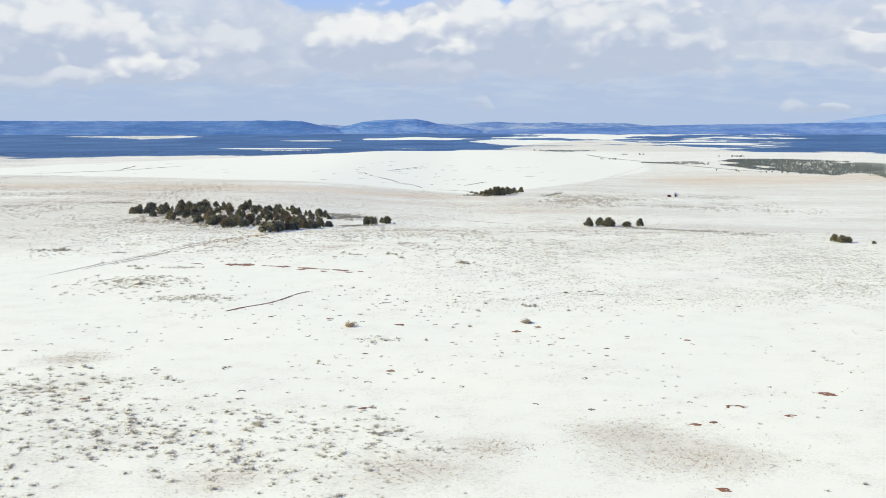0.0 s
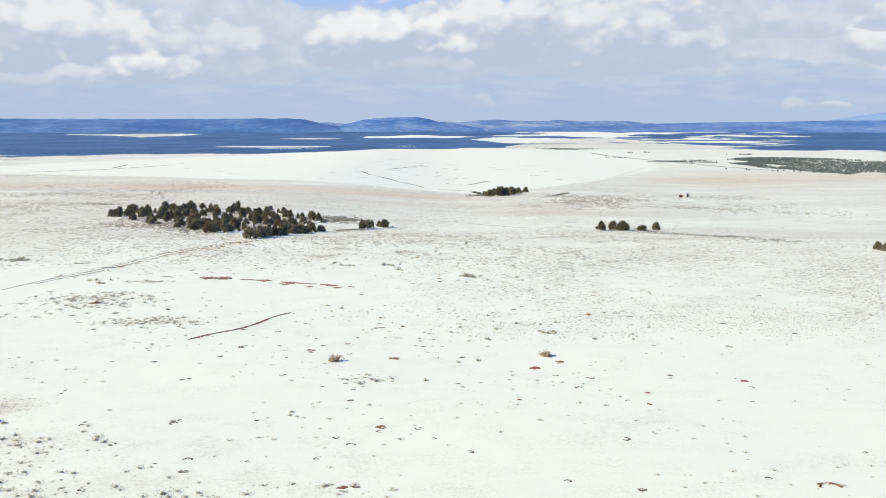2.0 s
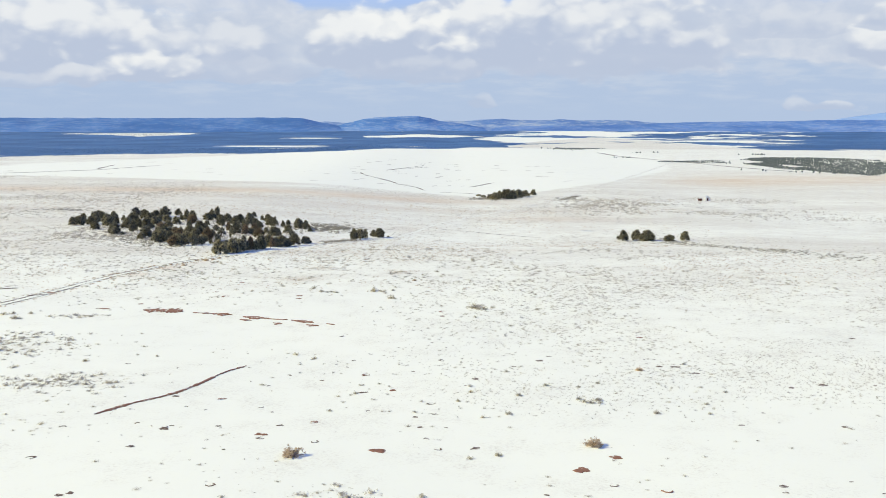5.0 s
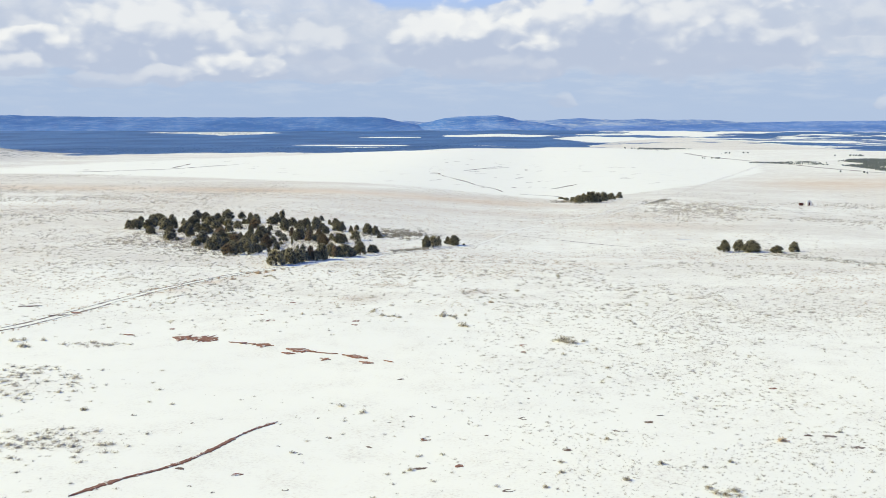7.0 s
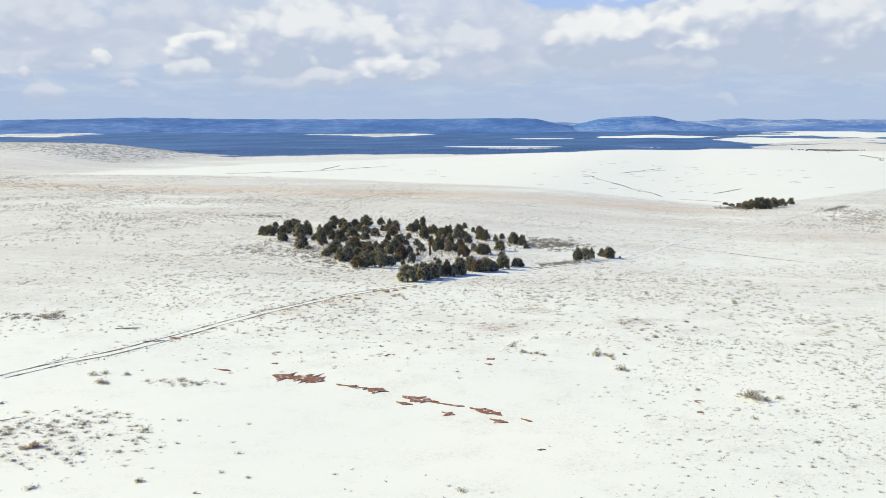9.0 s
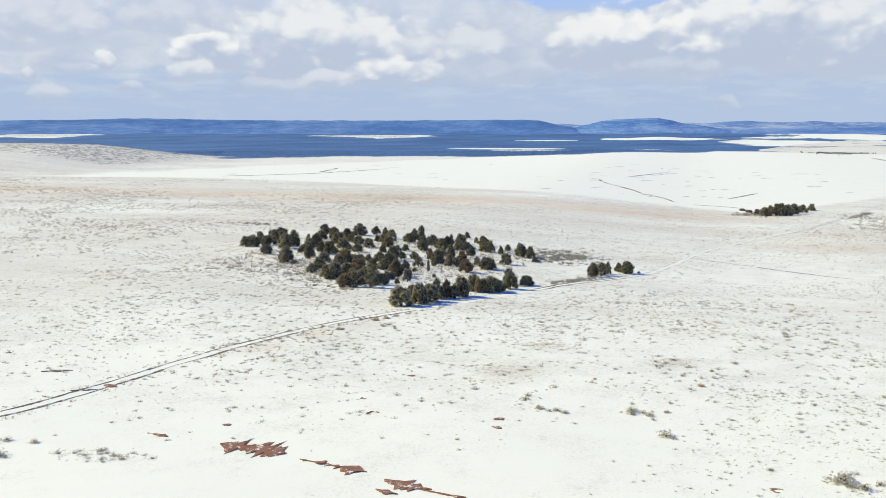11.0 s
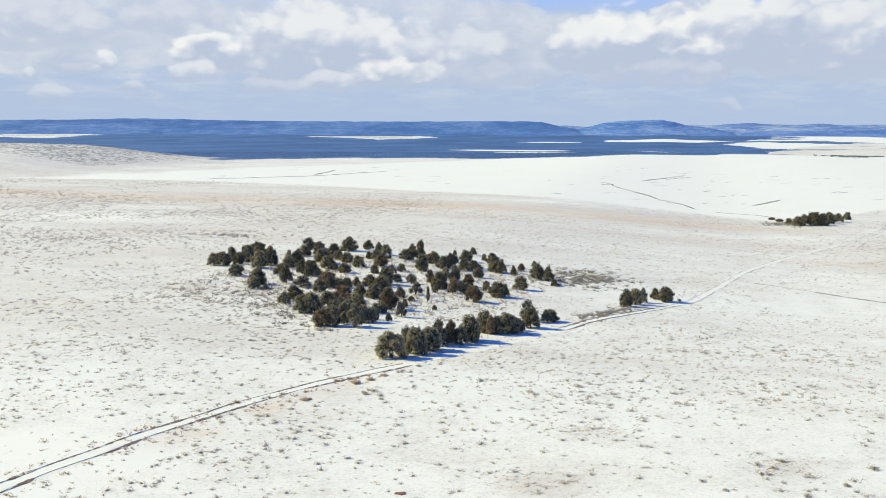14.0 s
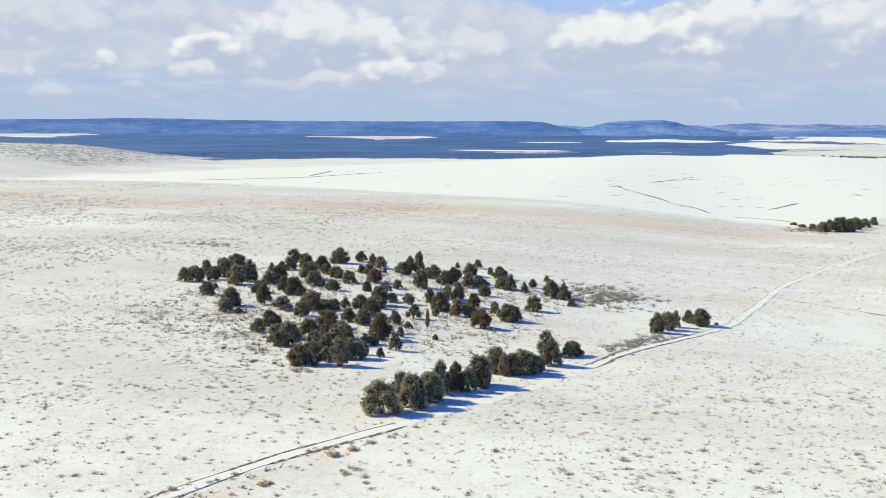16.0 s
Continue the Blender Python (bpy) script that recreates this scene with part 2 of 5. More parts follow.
def foliage_material(name, dark, light, thin=0.0):
    """Leaves; thin ones let some light through."""
    k = Mat(name, 0.85)
    oi = k.n("ShaderNodeObjectInfo").outputs["Random"]
    gi = k.n("ShaderNodeNewGeometry").outputs["Random Per Island"]
    f = k.calc("ADD", k.calc("MULTIPLY", gi, 0.6), k.calc("MULTIPLY", oi, 0.4))
    col = k.mix(f, dark, light)
    k.colour(col)
    if thin:
        glow = k.n("ShaderNodeBsdfTranslucent")
        k.put(col, glow.inputs["Color"])
        both = k.n("ShaderNodeMixShader")
        both.inputs[0].default_value = thin
        k.put(k.b.outputs[0], both.inputs[1])
        k.put(glow.outputs[0], both.inputs[2])
        k.put(both.outputs[0], k.t.nodes["Material Output"].inputs["Surface"])
    return k.m


def soil_material(name, a, b, snow_amount, bare=0.57):
    k = Mat(name, 0.95)
    f = k.noise(1.1, 5, 0.65)
    col = k.mix(f, a, b)
    s = k.ramp(k.noise(1.7, 4, 0.65), bare - 0.07, bare + 0.07)
    col = k.mix(k.calc("MULTIPLY", s, snow_amount), col, SNOW)
    k.colour(col)
    k.bump(k.noise(6.0, 4, 0.6), 0.6, 0.06)
    return k.m


def plain_material(name, a, b, scale=4.0, rough=0.8, metal=0.0):
    k = Mat(name, rough)
    k.colour(k.mix(k.noise(scale, 5, 0.6), a, b))
    k.bump(k.noise(scale * 4, 3), 0.25, 0.02)
    k.b.inputs["Metallic"].default_value = metal
    return k.m


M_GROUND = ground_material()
# far slopes: base colours hold the haze, paler where it looks thicker
M_MESA = ridge_material("haze_blue_forested_slope", (0.055, 0.15, 0.37, 1), (0.088, 0.21, 0.47, 1), 0.25)
M_BUTTE = ridge_material("haze_blue_butte_slope", (0.062, 0.165, 0.41, 1), (0.10, 0.235, 0.52, 1), 0.45)
M_EAST = ridge_material("haze_blue_eastern_slope", (0.075, 0.17, 0.42, 1), (0.13, 0.25, 0.54, 1), 0.4)
M_RANGE = ridge_material("haze_pale_snowy_range", (0.09, 0.19, 0.44, 1), (0.22, 0.33, 0.54, 1), 0.95)
M_PEAK = ridge_material("haze_pale_mountain", (0.22, 0.34, 0.60, 1), (0.26, 0.38, 0.62, 1), 0.1)
M_JUNIPER = foliage_material("juniper_foliage", (0.072, 0.070, 0.040, 1), (0.56, 0.495, 0.31, 1), 0.28)
M_RUSTY = foliage_material("rusty_foliage", (0.10, 0.075, 0.045, 1), (0.52, 0.375, 0.215, 1), 0.25)
M_PALE = foliage_material("grey_foliage", (0.12, 0.12, 0.09, 1), (0.40, 0.38, 0.29, 1), 0.2)
M_BARK = plain_material("juniper_bark", (0.09, 0.065, 0.05, 1), (0.2, 0.155, 0.12, 1), 9.0, 0.95)
M_CORE = plain_material("dark_crown_core", (0.055, 0.052, 0.037, 1), (0.11, 0.10, 0.07, 1), 3.0, 0.95)
M_SAGE = foliage_material("sagebrush_leaf", (0.44, 0.40, 0.33, 1), (0.79, 0.725, 0.62, 1), 0.5)
M_SAGE_BUSH = foliage_material("grey_sage_leaf", (0.42, 0.385, 0.30, 1), (0.80, 0.735, 0.60, 1), 0.5)
M_THICKET = foliage_material("dense_sage_leaf", (0.25, 0.23, 0.185, 1), (0.58, 0.53, 0.44, 1), 0.4)
M_BRUSH = foliage_material("low_brush_leaf", (0.42, 0.38, 0.32, 1), (0.70, 0.64, 0.55, 1), 0.5)
M_TUFT = foliage_material("dry_grass_blade", (0.44, 0.33, 0.22, 1), (0.76, 0.60, 0.42, 1), 0.45)
M_TANBUSH = foliage_material("tan_rabbitbrush", (0.46, 0.35, 0.24, 1), (0.82, 0.68, 0.50, 1), 0.35)
M_REDSOIL = soil_material("red_soil", (0.17, 0.075, 0.05, 1), (0.33, 0.165, 0.11, 1), 0.85, 0.60)
M_DARKSOIL = soil_material("damp_brown_soil", (0.10, 0.065, 0.05, 1), (0.2, 0.14, 0.11, 1), 0.5)
M_RUT = soil_material("muddy_rut", (0.13, 0.09, 0.07, 1), (0.26, 0.19, 0.15, 1), 0.9, 0.57)
M_SNOWBED = soil_material("packed_snow", (0.80, 0.785, 0.70, 1), SNOW, 0.5, 0.45)
M_TRACK = soil_material("tan_track_soil", (0.44, 0.37, 0.30, 1), (0.62, 0.54, 0.45, 1), 0.8, 0.52)
M_WOODFAR = foliage_material("far_conifer", (0.065, 0.08, 0.08, 1), (0.17, 0.185, 0.175, 1))
# bluer conifer for the greatest distance, its blue is painted haze
M_WOODHAZE = foliage_material("haze_blue_conifer", (0.052, 0.105, 0.20, 1), (0.11, 0.19, 0.33, 1))


# ---- land ----
def step(a, b, v):
    q = np.clip((v - a) / (b - a), 0.0, 1.0)
    return q * q * (3 - 2 * q)


def land(x, y):
    """Height of the ground."""
    x, y = np.asarray(x, float), np.asarray(y, float)
    d = np.hypot(x, y - 100)
    z = -0.33 - 2.2 * step(292, 392, y) - 5 * step(258, 417, y) * step(-108, 17, x)
    z = z - 1.7 * step(75, 183, x) * step(258, 417, y) - 2.5 * step(433, 625, y)
    z = z + (3.0 + 6.2 * step(-250, 42, x)) * step(633, 1250, y)
    z = z - 10 * step(1300, 1800, d) + 18 * step(2900, 4200, d)
    # low mottled hill to the west
    z = z + 17 * step(-425, -560, x) * np.exp(-((y - 960) / 150.0) ** 2) * step(-1500, -900, x)
    # gentle unevenness
    z = z + 0.10 * np.sin(x * 0.13 + 1.1 * np.sin(y * 0.05)) * np.sin(y * 0.11 + 0.7)
    return z


FIELD_NEAR = ([-520, -426, -318, -239, -148, -69, -13, 18, 60, 111, 182, 260], [752, 752, 758, 738, 696, 670, 646, 622, 680, 765, 914, 1300])
FIELD_FAR = ([-520, -440, -413, -390, -347, -284, -120, 0, 300], [740, 745, 802, 846, 944, 1030, 1300, 1400, 1400])
# where the far woods begin: azimuth, distance
WOODS_EDGE = ([-60, -30, -23, -15, -6, 0.5, 3, 5, 8, 11, 14, 18, 25, 60], [1150, 1170, 1130, 1140, 1120, 1310, 1700, 2600, 3300, 2900, 2200, 1720, 1330, 1200])
# clearings in the far woods: x, y, half width, half depth
CLEARINGS = [(-1210, 3560, 160, 100), (-985, 3540, 130, 300), (-413, 3205, 115, 75), (-90, 3400, 190, 190),
             (-174, 1905, 185, 75), (235, 3000, 180, 420), (520, 3800, 130, 380), (735, 3880, 110, 90), (720, 2770, 100, 170),
             (705, 1806, 60, 60), (-2130, 3200, 210, 380), (-1000, 4150, 150, 40), (330, 2080, 200, 160), (-330, 2080, 130, 70)]


def axis(a, b, fine, grow, lo, hi, cap):
    """Coordinates: even steps from a to b, growing outwards to lo and hi."""
    mid = list(np.arange(a, b + 0.01, fine))
    up, s = [], fine
    v = mid[-1]
    while v < hi:
        s = min(s * grow, cap)
        v += s
        up.append(v)
    dn, s, v = [], fine, mid[0]
    while v > lo:
        s = min(s * grow * 1.05, cap * 4)
        v -= s
        dn.append(v)
    return np.array(dn[::-1] + mid + up)


def build_ground():
    xs = axis(-130, 120, 2.4, 1.05, -5200, 5200, 90)
    ys = axis(70, 430, 2.4, 1.018, -5200, 5200, 42)
    X, Y = np.meshgrid(xs, ys)
    Z = land(X, Y)
    nx, ny = len(xs), len(ys)
    verts = np.stack([X.ravel(), Y.ravel(), Z.ravel()], 1)
    i = np.arange(nx * ny).reshape(ny, nx)
    faces = np.stack([i[:-1, :-1].ravel(), i[:-1, 1:].ravel(), i[1:, 1:].ravel(), i[1:, :-1].ravel()], 1)
    me = bpy.data.meshes.new("ground")
    me.from_pydata(verts.tolist(), [], faces.tolist())
    me.polygons.foreach_set("use_smooth", np.ones(len(faces), bool))
    x, y = X.ravel(), Y.ravel()
    d = np.hypot(x, y - 100)
    # dry grass showing through the snow
    grass = 0.12 + (0.30 + 0.18 * step(10, -50, x) + 0.12 * step(-70, -130, x)) * step(225, 280, y) + 0.22 * step(400, 500, y)
    grass += 0.10 * step(20, 70, x) * step(195, 215, y) * (1 - step(255, 300, y)) + 0.26 * step(10, 50, x) * step(285, 325, y) * (1 - step(430, 500, y))
    grass += 0.12 * np.exp(-((x - 45) / 60) ** 2 - ((y - 215) / 30) ** 2)
    for cx, cy, w, h, s in ((-19, 87, 4, 3, 0.75), (-3, 89, 5, 3.6, 0.9), (4, 95, 3.5, 2.6, 0.75), (23, 92, 6.5, 5, 0.9), (18, 100, 5, 4, 0.9), (-49, 133, 4, 4, 0.7), (-29, 260.5, 3.4, 2.6, 0.8), (-26, 276.5, 3, 2.4, 0.7), (-10, 270, 3.6, 2.4, 0.6),
                            (-34, 101, 9, 6, 0.35), (-45, 119, 8, 6, 0.35), (-45, 182, 6, 4, 0.25), (-60, 199, 8, 6, 0.25), (-56, 283, 5, 5, 0.35)):
        grass += s * np.exp(-((x - cx) / w) ** 2 - ((y - cy) / h) ** 2)
    grass += 0.20 * np.exp(-((x + 32) / 34) ** 2 - ((y - 96) / 20) ** 2) + 0.06 * (1 - step(100, 130, y))
    # snowier sweep across the west and a belt west of the grove
    grass -= 0.8 * np.exp(-((x + 225) / 40) ** 2 - ((y - 505) / 30) ** 2)
    grass -= 0.3 * np.exp(-((x - 90) / 60) ** 2 - ((y - 420) / 25) ** 2)
    grass -= 0.4 * np.exp(-((x + 88) / 16) ** 2 - ((y - 283) / 14) ** 2)
    grass -= 0.5 * np.exp(-((x + 68) / 12) ** 2 - ((y - 260) / 9) ** 2)     # wind-swept snow west of the road
    field = step(-6, 10, y - np.interp(x, *FIELD_NEAR)) * (1 - step(-12, 12, y - np.interp(x, *FIELD_FAR))) * (1 - step(170, 260, x)) * step(-520, -430, x)
    grass = grass * (1 - field)
    far = step(820, 1000, y) * (1 - field)
    grass = grass * (1 - 0.35 * far)
    grass = np.maximum(grass, 1.0 * step(-330, -470, x) * step(780, 860, y) * (1 - field))
    ochre = np.exp(-((y - 790 - 0.25 * (x - 200)) / 60) ** 2) * step(110, 200, x) * 0.9 * (1 - field)
    ochre += 0.8 * np.exp(-((y - 600 + 0.12 * (x + 100)) / 26) ** 2) * (1 - step(-20, 60, x)) * (1 - field)
    ochre += 0.3 * np.exp(-((y - 520) / 25) ** 2) * np.exp(-((x - 5) / 50) ** 2)
    # tan verge along the two-track
    verge = x - np.interp(y, [233.6, 244.5, 260.8, 279.5, 294, 310.6], [-73, -70.3, -66.3, -60.4, -53, -45])
    ochre += 0.9 * np.exp(-((verge - 3.2) / 1.6) ** 2) * step(255, 268, y) * (1 - step(286, 300, y)) * (0.5 + 0.5 * np.sin(y * 0.55))
    for cx, cy, w, h in ((-62, 262, 4, 2.2), (-59, 266, 4, 2.2), (-58, 275, 4, 2.2), (-13, 421, 8, 14), (16, 330, 9, 5), (34, 470, 30, 16)):
        ochre += 0.45 * np.exp(-((x - cx) / w) ** 2 - ((y - cy) / h) ** 2)
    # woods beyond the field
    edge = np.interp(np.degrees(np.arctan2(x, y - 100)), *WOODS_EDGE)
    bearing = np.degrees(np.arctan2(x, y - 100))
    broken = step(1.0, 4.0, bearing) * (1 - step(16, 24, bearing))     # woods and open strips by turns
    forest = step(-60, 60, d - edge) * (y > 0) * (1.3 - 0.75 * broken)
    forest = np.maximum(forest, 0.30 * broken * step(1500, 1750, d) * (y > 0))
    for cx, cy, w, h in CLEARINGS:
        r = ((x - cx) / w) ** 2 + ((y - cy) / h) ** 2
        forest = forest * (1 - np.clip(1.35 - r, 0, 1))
    grass = grass * (1 - step(-60, 60, d - edge) * (y > 0) * 0.75)
    grass += 0.35 * np.exp(-((x + 78) / 38) ** 2 - ((y - 372) / 38) ** 2)
    brush = 0.28 * step(420, 560, y) + 0.35 * np.exp(-((x - 100) / 80) ** 2 - ((y - 560) / 70) ** 2) + 0.3 * step(-190, -300, x) * step(440, 560, y)
    brush = np.maximum(brush * (1 - step(780, 900, y)), 1.05 * step(-400, -480, x) * step(840, 900, y)) * (1 - field) * (1 - np.clip(forest, 0, 1))
    beyond = step(1330, 1480, d) * (1 - step(-60, 60, d - edge)) * (y > 0)
    grass = grass + 0.34 * beyond
    ochre = ochre + 0.12 * beyond
    brush = brush + 0.35 * beyond
    for name, val in (("grass", grass), ("forest", forest), ("ochre", ochre), ("brush", brush)):
        at = me.attributes.new(name, "FLOAT", "POINT")
        at.data.foreach_set("value", np.clip(val, 0, 1.3).astype(np.float32))
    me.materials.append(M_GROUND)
    ob = new("ground", me)
    return tagged(ob, "gently rolling snow-covered rangeland with dry grass showing through", "ground", kind="structure")


ground = build_ground()


def ridge(name, label, profile, dist, depth, material, rough):
    """A mesa or range: crest heights in thousandths of the distance, by azimuth."""
    azs = [p[0] for p in profile]
    hs = [p[1] for p in profile]
    n, m = int((azs[-1] - azs[0]) * 9) + 2, 16
    verts, faces = [], []
    for i in range(n):
        a = azs[0] + (azs[-1] - azs[0]) * i / (n - 1)
        crest = 30 + dist * np.interp(a, azs, hs) / 1000 + rough * 2.2 * noise.noise((a * 1.3, 3.1, dist))
        gully = noise.fractal((a * 1.1, 0.3, dist * 0.01), 0.7, 2.1, 4)
        for j in range(m):
            f = j / (m - 3)
            r = dist - depth * (1 - f) + depth * 0.06 * gully * (1 - f)
            rise = f ** 1.55 if f <= 1 else 1.0 - (f - 1) * 0.6
            rise += 0.05 * rough * noise.noise((a * 1.1, f * 6.0, 7.7)) * math.sin(min(f, 1) * math.pi)
            x, y = -2 + r * math.sin(radians(a)), 105 + r * math.cos(radians(a))
            base = float(land(x, y)) - 6
            z = base + (crest - base) * rise
            verts.append((x, y, z))
    for i in range(n - 1):
        for j in range(m - 1):
            k = i * m + j
            faces.append((k, k + m, k + m + 1, k + 1))
    me = bpy.data.meshes.new(name)
    me.from_pydata(verts, [], faces)
    me.polygons.foreach_set("use_smooth", np.ones(len(faces), bool))
    me.materials.append(material)
    return tagged(new(name, me), label, "mountain", kind="structure")


ridge("backdrop_mesa", "long flat-topped mesa covered in distant forest, painted haze-blue",
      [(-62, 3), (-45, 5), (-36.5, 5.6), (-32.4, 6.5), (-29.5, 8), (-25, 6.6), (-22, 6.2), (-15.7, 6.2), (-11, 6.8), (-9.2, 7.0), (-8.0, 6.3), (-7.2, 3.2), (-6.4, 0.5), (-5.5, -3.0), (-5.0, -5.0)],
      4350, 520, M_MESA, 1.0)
ridge("backdrop_butte", "rounded butte rising over the far plain, painted haze-blue",
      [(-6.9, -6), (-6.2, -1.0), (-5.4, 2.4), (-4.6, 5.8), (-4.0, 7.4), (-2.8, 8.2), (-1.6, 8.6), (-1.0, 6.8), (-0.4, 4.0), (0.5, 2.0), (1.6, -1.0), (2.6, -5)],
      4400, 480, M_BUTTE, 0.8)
ridge("backdrop_range", "snow-streaked mountain range on the horizon, paled with painted haze",
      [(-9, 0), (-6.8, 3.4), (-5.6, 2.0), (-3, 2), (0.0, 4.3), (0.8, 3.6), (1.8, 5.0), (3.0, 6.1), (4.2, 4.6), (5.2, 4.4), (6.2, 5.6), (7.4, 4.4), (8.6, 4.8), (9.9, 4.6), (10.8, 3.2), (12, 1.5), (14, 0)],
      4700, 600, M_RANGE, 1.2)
ridge("backdrop_east_ridge", "low wooded ridge on the horizon, painted haze-blue",
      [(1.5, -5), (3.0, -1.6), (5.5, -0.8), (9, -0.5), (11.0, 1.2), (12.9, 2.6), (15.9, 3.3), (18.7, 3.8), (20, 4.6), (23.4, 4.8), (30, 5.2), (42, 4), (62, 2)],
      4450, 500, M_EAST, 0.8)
ridge("backdrop_peak", "far mountain flank painted very faint and pale blue for haze",
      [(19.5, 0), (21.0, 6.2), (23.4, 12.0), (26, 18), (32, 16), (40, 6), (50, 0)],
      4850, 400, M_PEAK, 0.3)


# ---- small helpers ----
def part(name, data, material, parent, label=""):
    """A mesh as one part of a thing. data: a bmesh or (verts, faces)."""
    me = bpy.data.meshes.new(name)
    if isinstance(data, tuple):
        me.from_pydata(data[0], [], data[1])
    else:
        data.to_mesh(me)
        data.free()
    if material:
        me.materials.append(material)
    ob = new(name, me)
    ob.parent = parent
    return tagged(ob, label)


def thing(name, label, category, at, group=""):
    ob = new(name)
    ob.empty_display_size = 0.3
    ob.location = at
    return tagged(ob, label, category, group)


def at_ground(x, y, sink=0.0):
    return (x, y, float(land(x, y)) - sink)


def soup(tri_verts):
    """verts, faces of loose triangles from an array (n, 3, 3)."""
    v = np.asarray(tri_verts).reshape(-1, 3)
    f = np.arange(len(v)).reshape(-1, 3)
    return v.tolist(), f.tolist()


# ---- two-track road ----
ROAD = [(-79, 219.7), (-76.4, 226.6), (-73, 233.6), (-70.3, 244.5), (-67.9, 255), (-66.3, 260.8), (-63.8, 269.2), (-60.4, 279.5), (-56.7, 287.6), (-53, 294), (-50, 299.5), (-45, 310.6), (-41.5, 318.6), (-38, 328.5), (-36, 336), (-32.5, 349), (-28, 361.5),
        (-22, 375.6), (-17, 387.6), (-14.7, 397.5), (-9, 421), (-3.6, 442.8), (4.1, 465), (14.2, 492), (34.2, 538), (52, 590), (69, 638), (114, 769), (171, 924), (215, 1040)]


def smooth_line(points, step_len):
    """Points along a Catmull-Rom curve through the given ones, with unit normals."""
    p = [Vector(q) for q in points]
    p = [p[0] * 2 - p[1]] + p + [p[-1] * 2 - p[-2]]
    out = []
    for a, b, c, d in zip(p, p[1:], p[2:], p[3:]):
        n = max(2, int((c - b).length / step_len))
        for i in range(n):
            t = i / n
            out.append(0.5 * ((2 * b) + (c - a) * t + (2 * a - 5 * b + 4 * c - d) * t * t + (3 * b - a - 3 * c + d) * t ** 3))
    nrm = []
    for i in range(len(out)):
        g = out[min(i + 1, len(out) - 1)] - out[max(i - 1, 0)]
        nrm.append(Vector((-g.y, g.x)).normalized())
    return out, nrm


def ribbon(points, step_len, offset, width, lift, seed, ragged=0.5, taper=True, gaps=0.0):
    """A ragged strip of soil on the ground: raised rim, sunken middle."""
    line, nrm = smooth_line(points, step_len)
    verts, faces = [], []
    last = None
    for i, (p, n) in enumerate(zip(line, nrm)):
        w = width * (1 + ragged * noise.noise((i * step_len * 0.45, seed, 0)) + ragged * 0.7 * noise.noise((i * step_len * 1.3, seed, 5)) + ragged * 0.6 * noise.noise((i * step_len * 3.1, seed, 7)))
        if taper:
            w *= min(1, i / 4, (len(line) - 1 - i) / 4)
        if gaps and noise.noise((i * step_len * 0.12, seed, 9)) < gaps - 0.5:
            w *= 0.12
        w = max(w, 0.02)
        c = p + n * (offset + 0.3 * noise.noise((i * step_len * 0.16, seed, 2)))
        ring = []
        tear = [ragged * 0.45 * noise.noise((i * step_len * 2.3, seed + 4 * e, 3)) for e in (0, 1)]
        for s, h in ((-0.5 - tear[0], 0.0), (-0.28, lift), (0.0, lift * 0.55), (0.28, lift), (0.5 + tear[1], 0.0)):
            q = c + n * (s * w)
            ring.append(len(verts))
            verts.append((q.x, q.y, float(land(q.x, q.y)) + 0.012 + h))
        if last:
            for a in range(4):
                faces.append((last[a], last[a + 1], ring[a + 1], ring[a]))
        last = ring
    return verts, faces


road = tagged(new("road"), "two-track dirt road with muddy ruts through the snow", "road", kind="structure")
part("snow_bed", ribbon(ROAD[:18], 0.6, 0, 1.5, 0.015, 1.7, 0.55), M_SNOWBED, road, "packed snow between the ruts")
part("snow_bed", ribbon(ROAD[17:25], 1.2, 0, 2.3, 0.02, 6.7, 0.5), M_SNOWBED, road, "packed snow between the ruts")
for stretch, west, east, breaks, soil in ((ROAD[:11], 0.34, 0.40, 0.40, M_RUT), (ROAD[14:18], 0.6, 0.35, 0.15, M_RUT), (ROAD[17:], 0.38, 0.45, 0.46, M_TRACK)):     # drifted over where the trees stand close
    part("rut", ribbon(stretch, 0.5, 0.8, west, 0.045, 3.3, 1.3, gaps=breaks), soil, road)
    part("rut", ribbon(stretch, 0.5, -0.8, east, 0.045, 8.1, 1.3, gaps=breaks + 0.1), soil, road)
part("faint_track", ribbon([(-84, 205), (-79.5, 220.3), (-76.6, 230.5)], 0.9, 0, 0.3, 0.02, 12.3, 0.9, gaps=0.5), M_RUT, road)
part("faint_track", ribbon([(-70, 201), (-67.7, 204.3), (-65.5, 207)], 0.6, 0, 0.3, 0.02, 14.3, 0.9, gaps=0.3), M_RUT, road)
part("faint_track", ribbon([(172, 1257), (177, 1159), (200, 1078), (223, 1024), (245, 960), (274, 903), (291, 881)], 6.0, 0, 4.5, 0.05, 19.3, 0.7, gaps=0.25), M_RUT, road)
part("faint_track", ribbon([(30, 398), (12.3, 412.2), (1.5, 421.1), (-5.7, 424.8)], 0.9, 0, 0.7, 0.03, 17.3, 0.9, gaps=0.3), M_RUT, road)


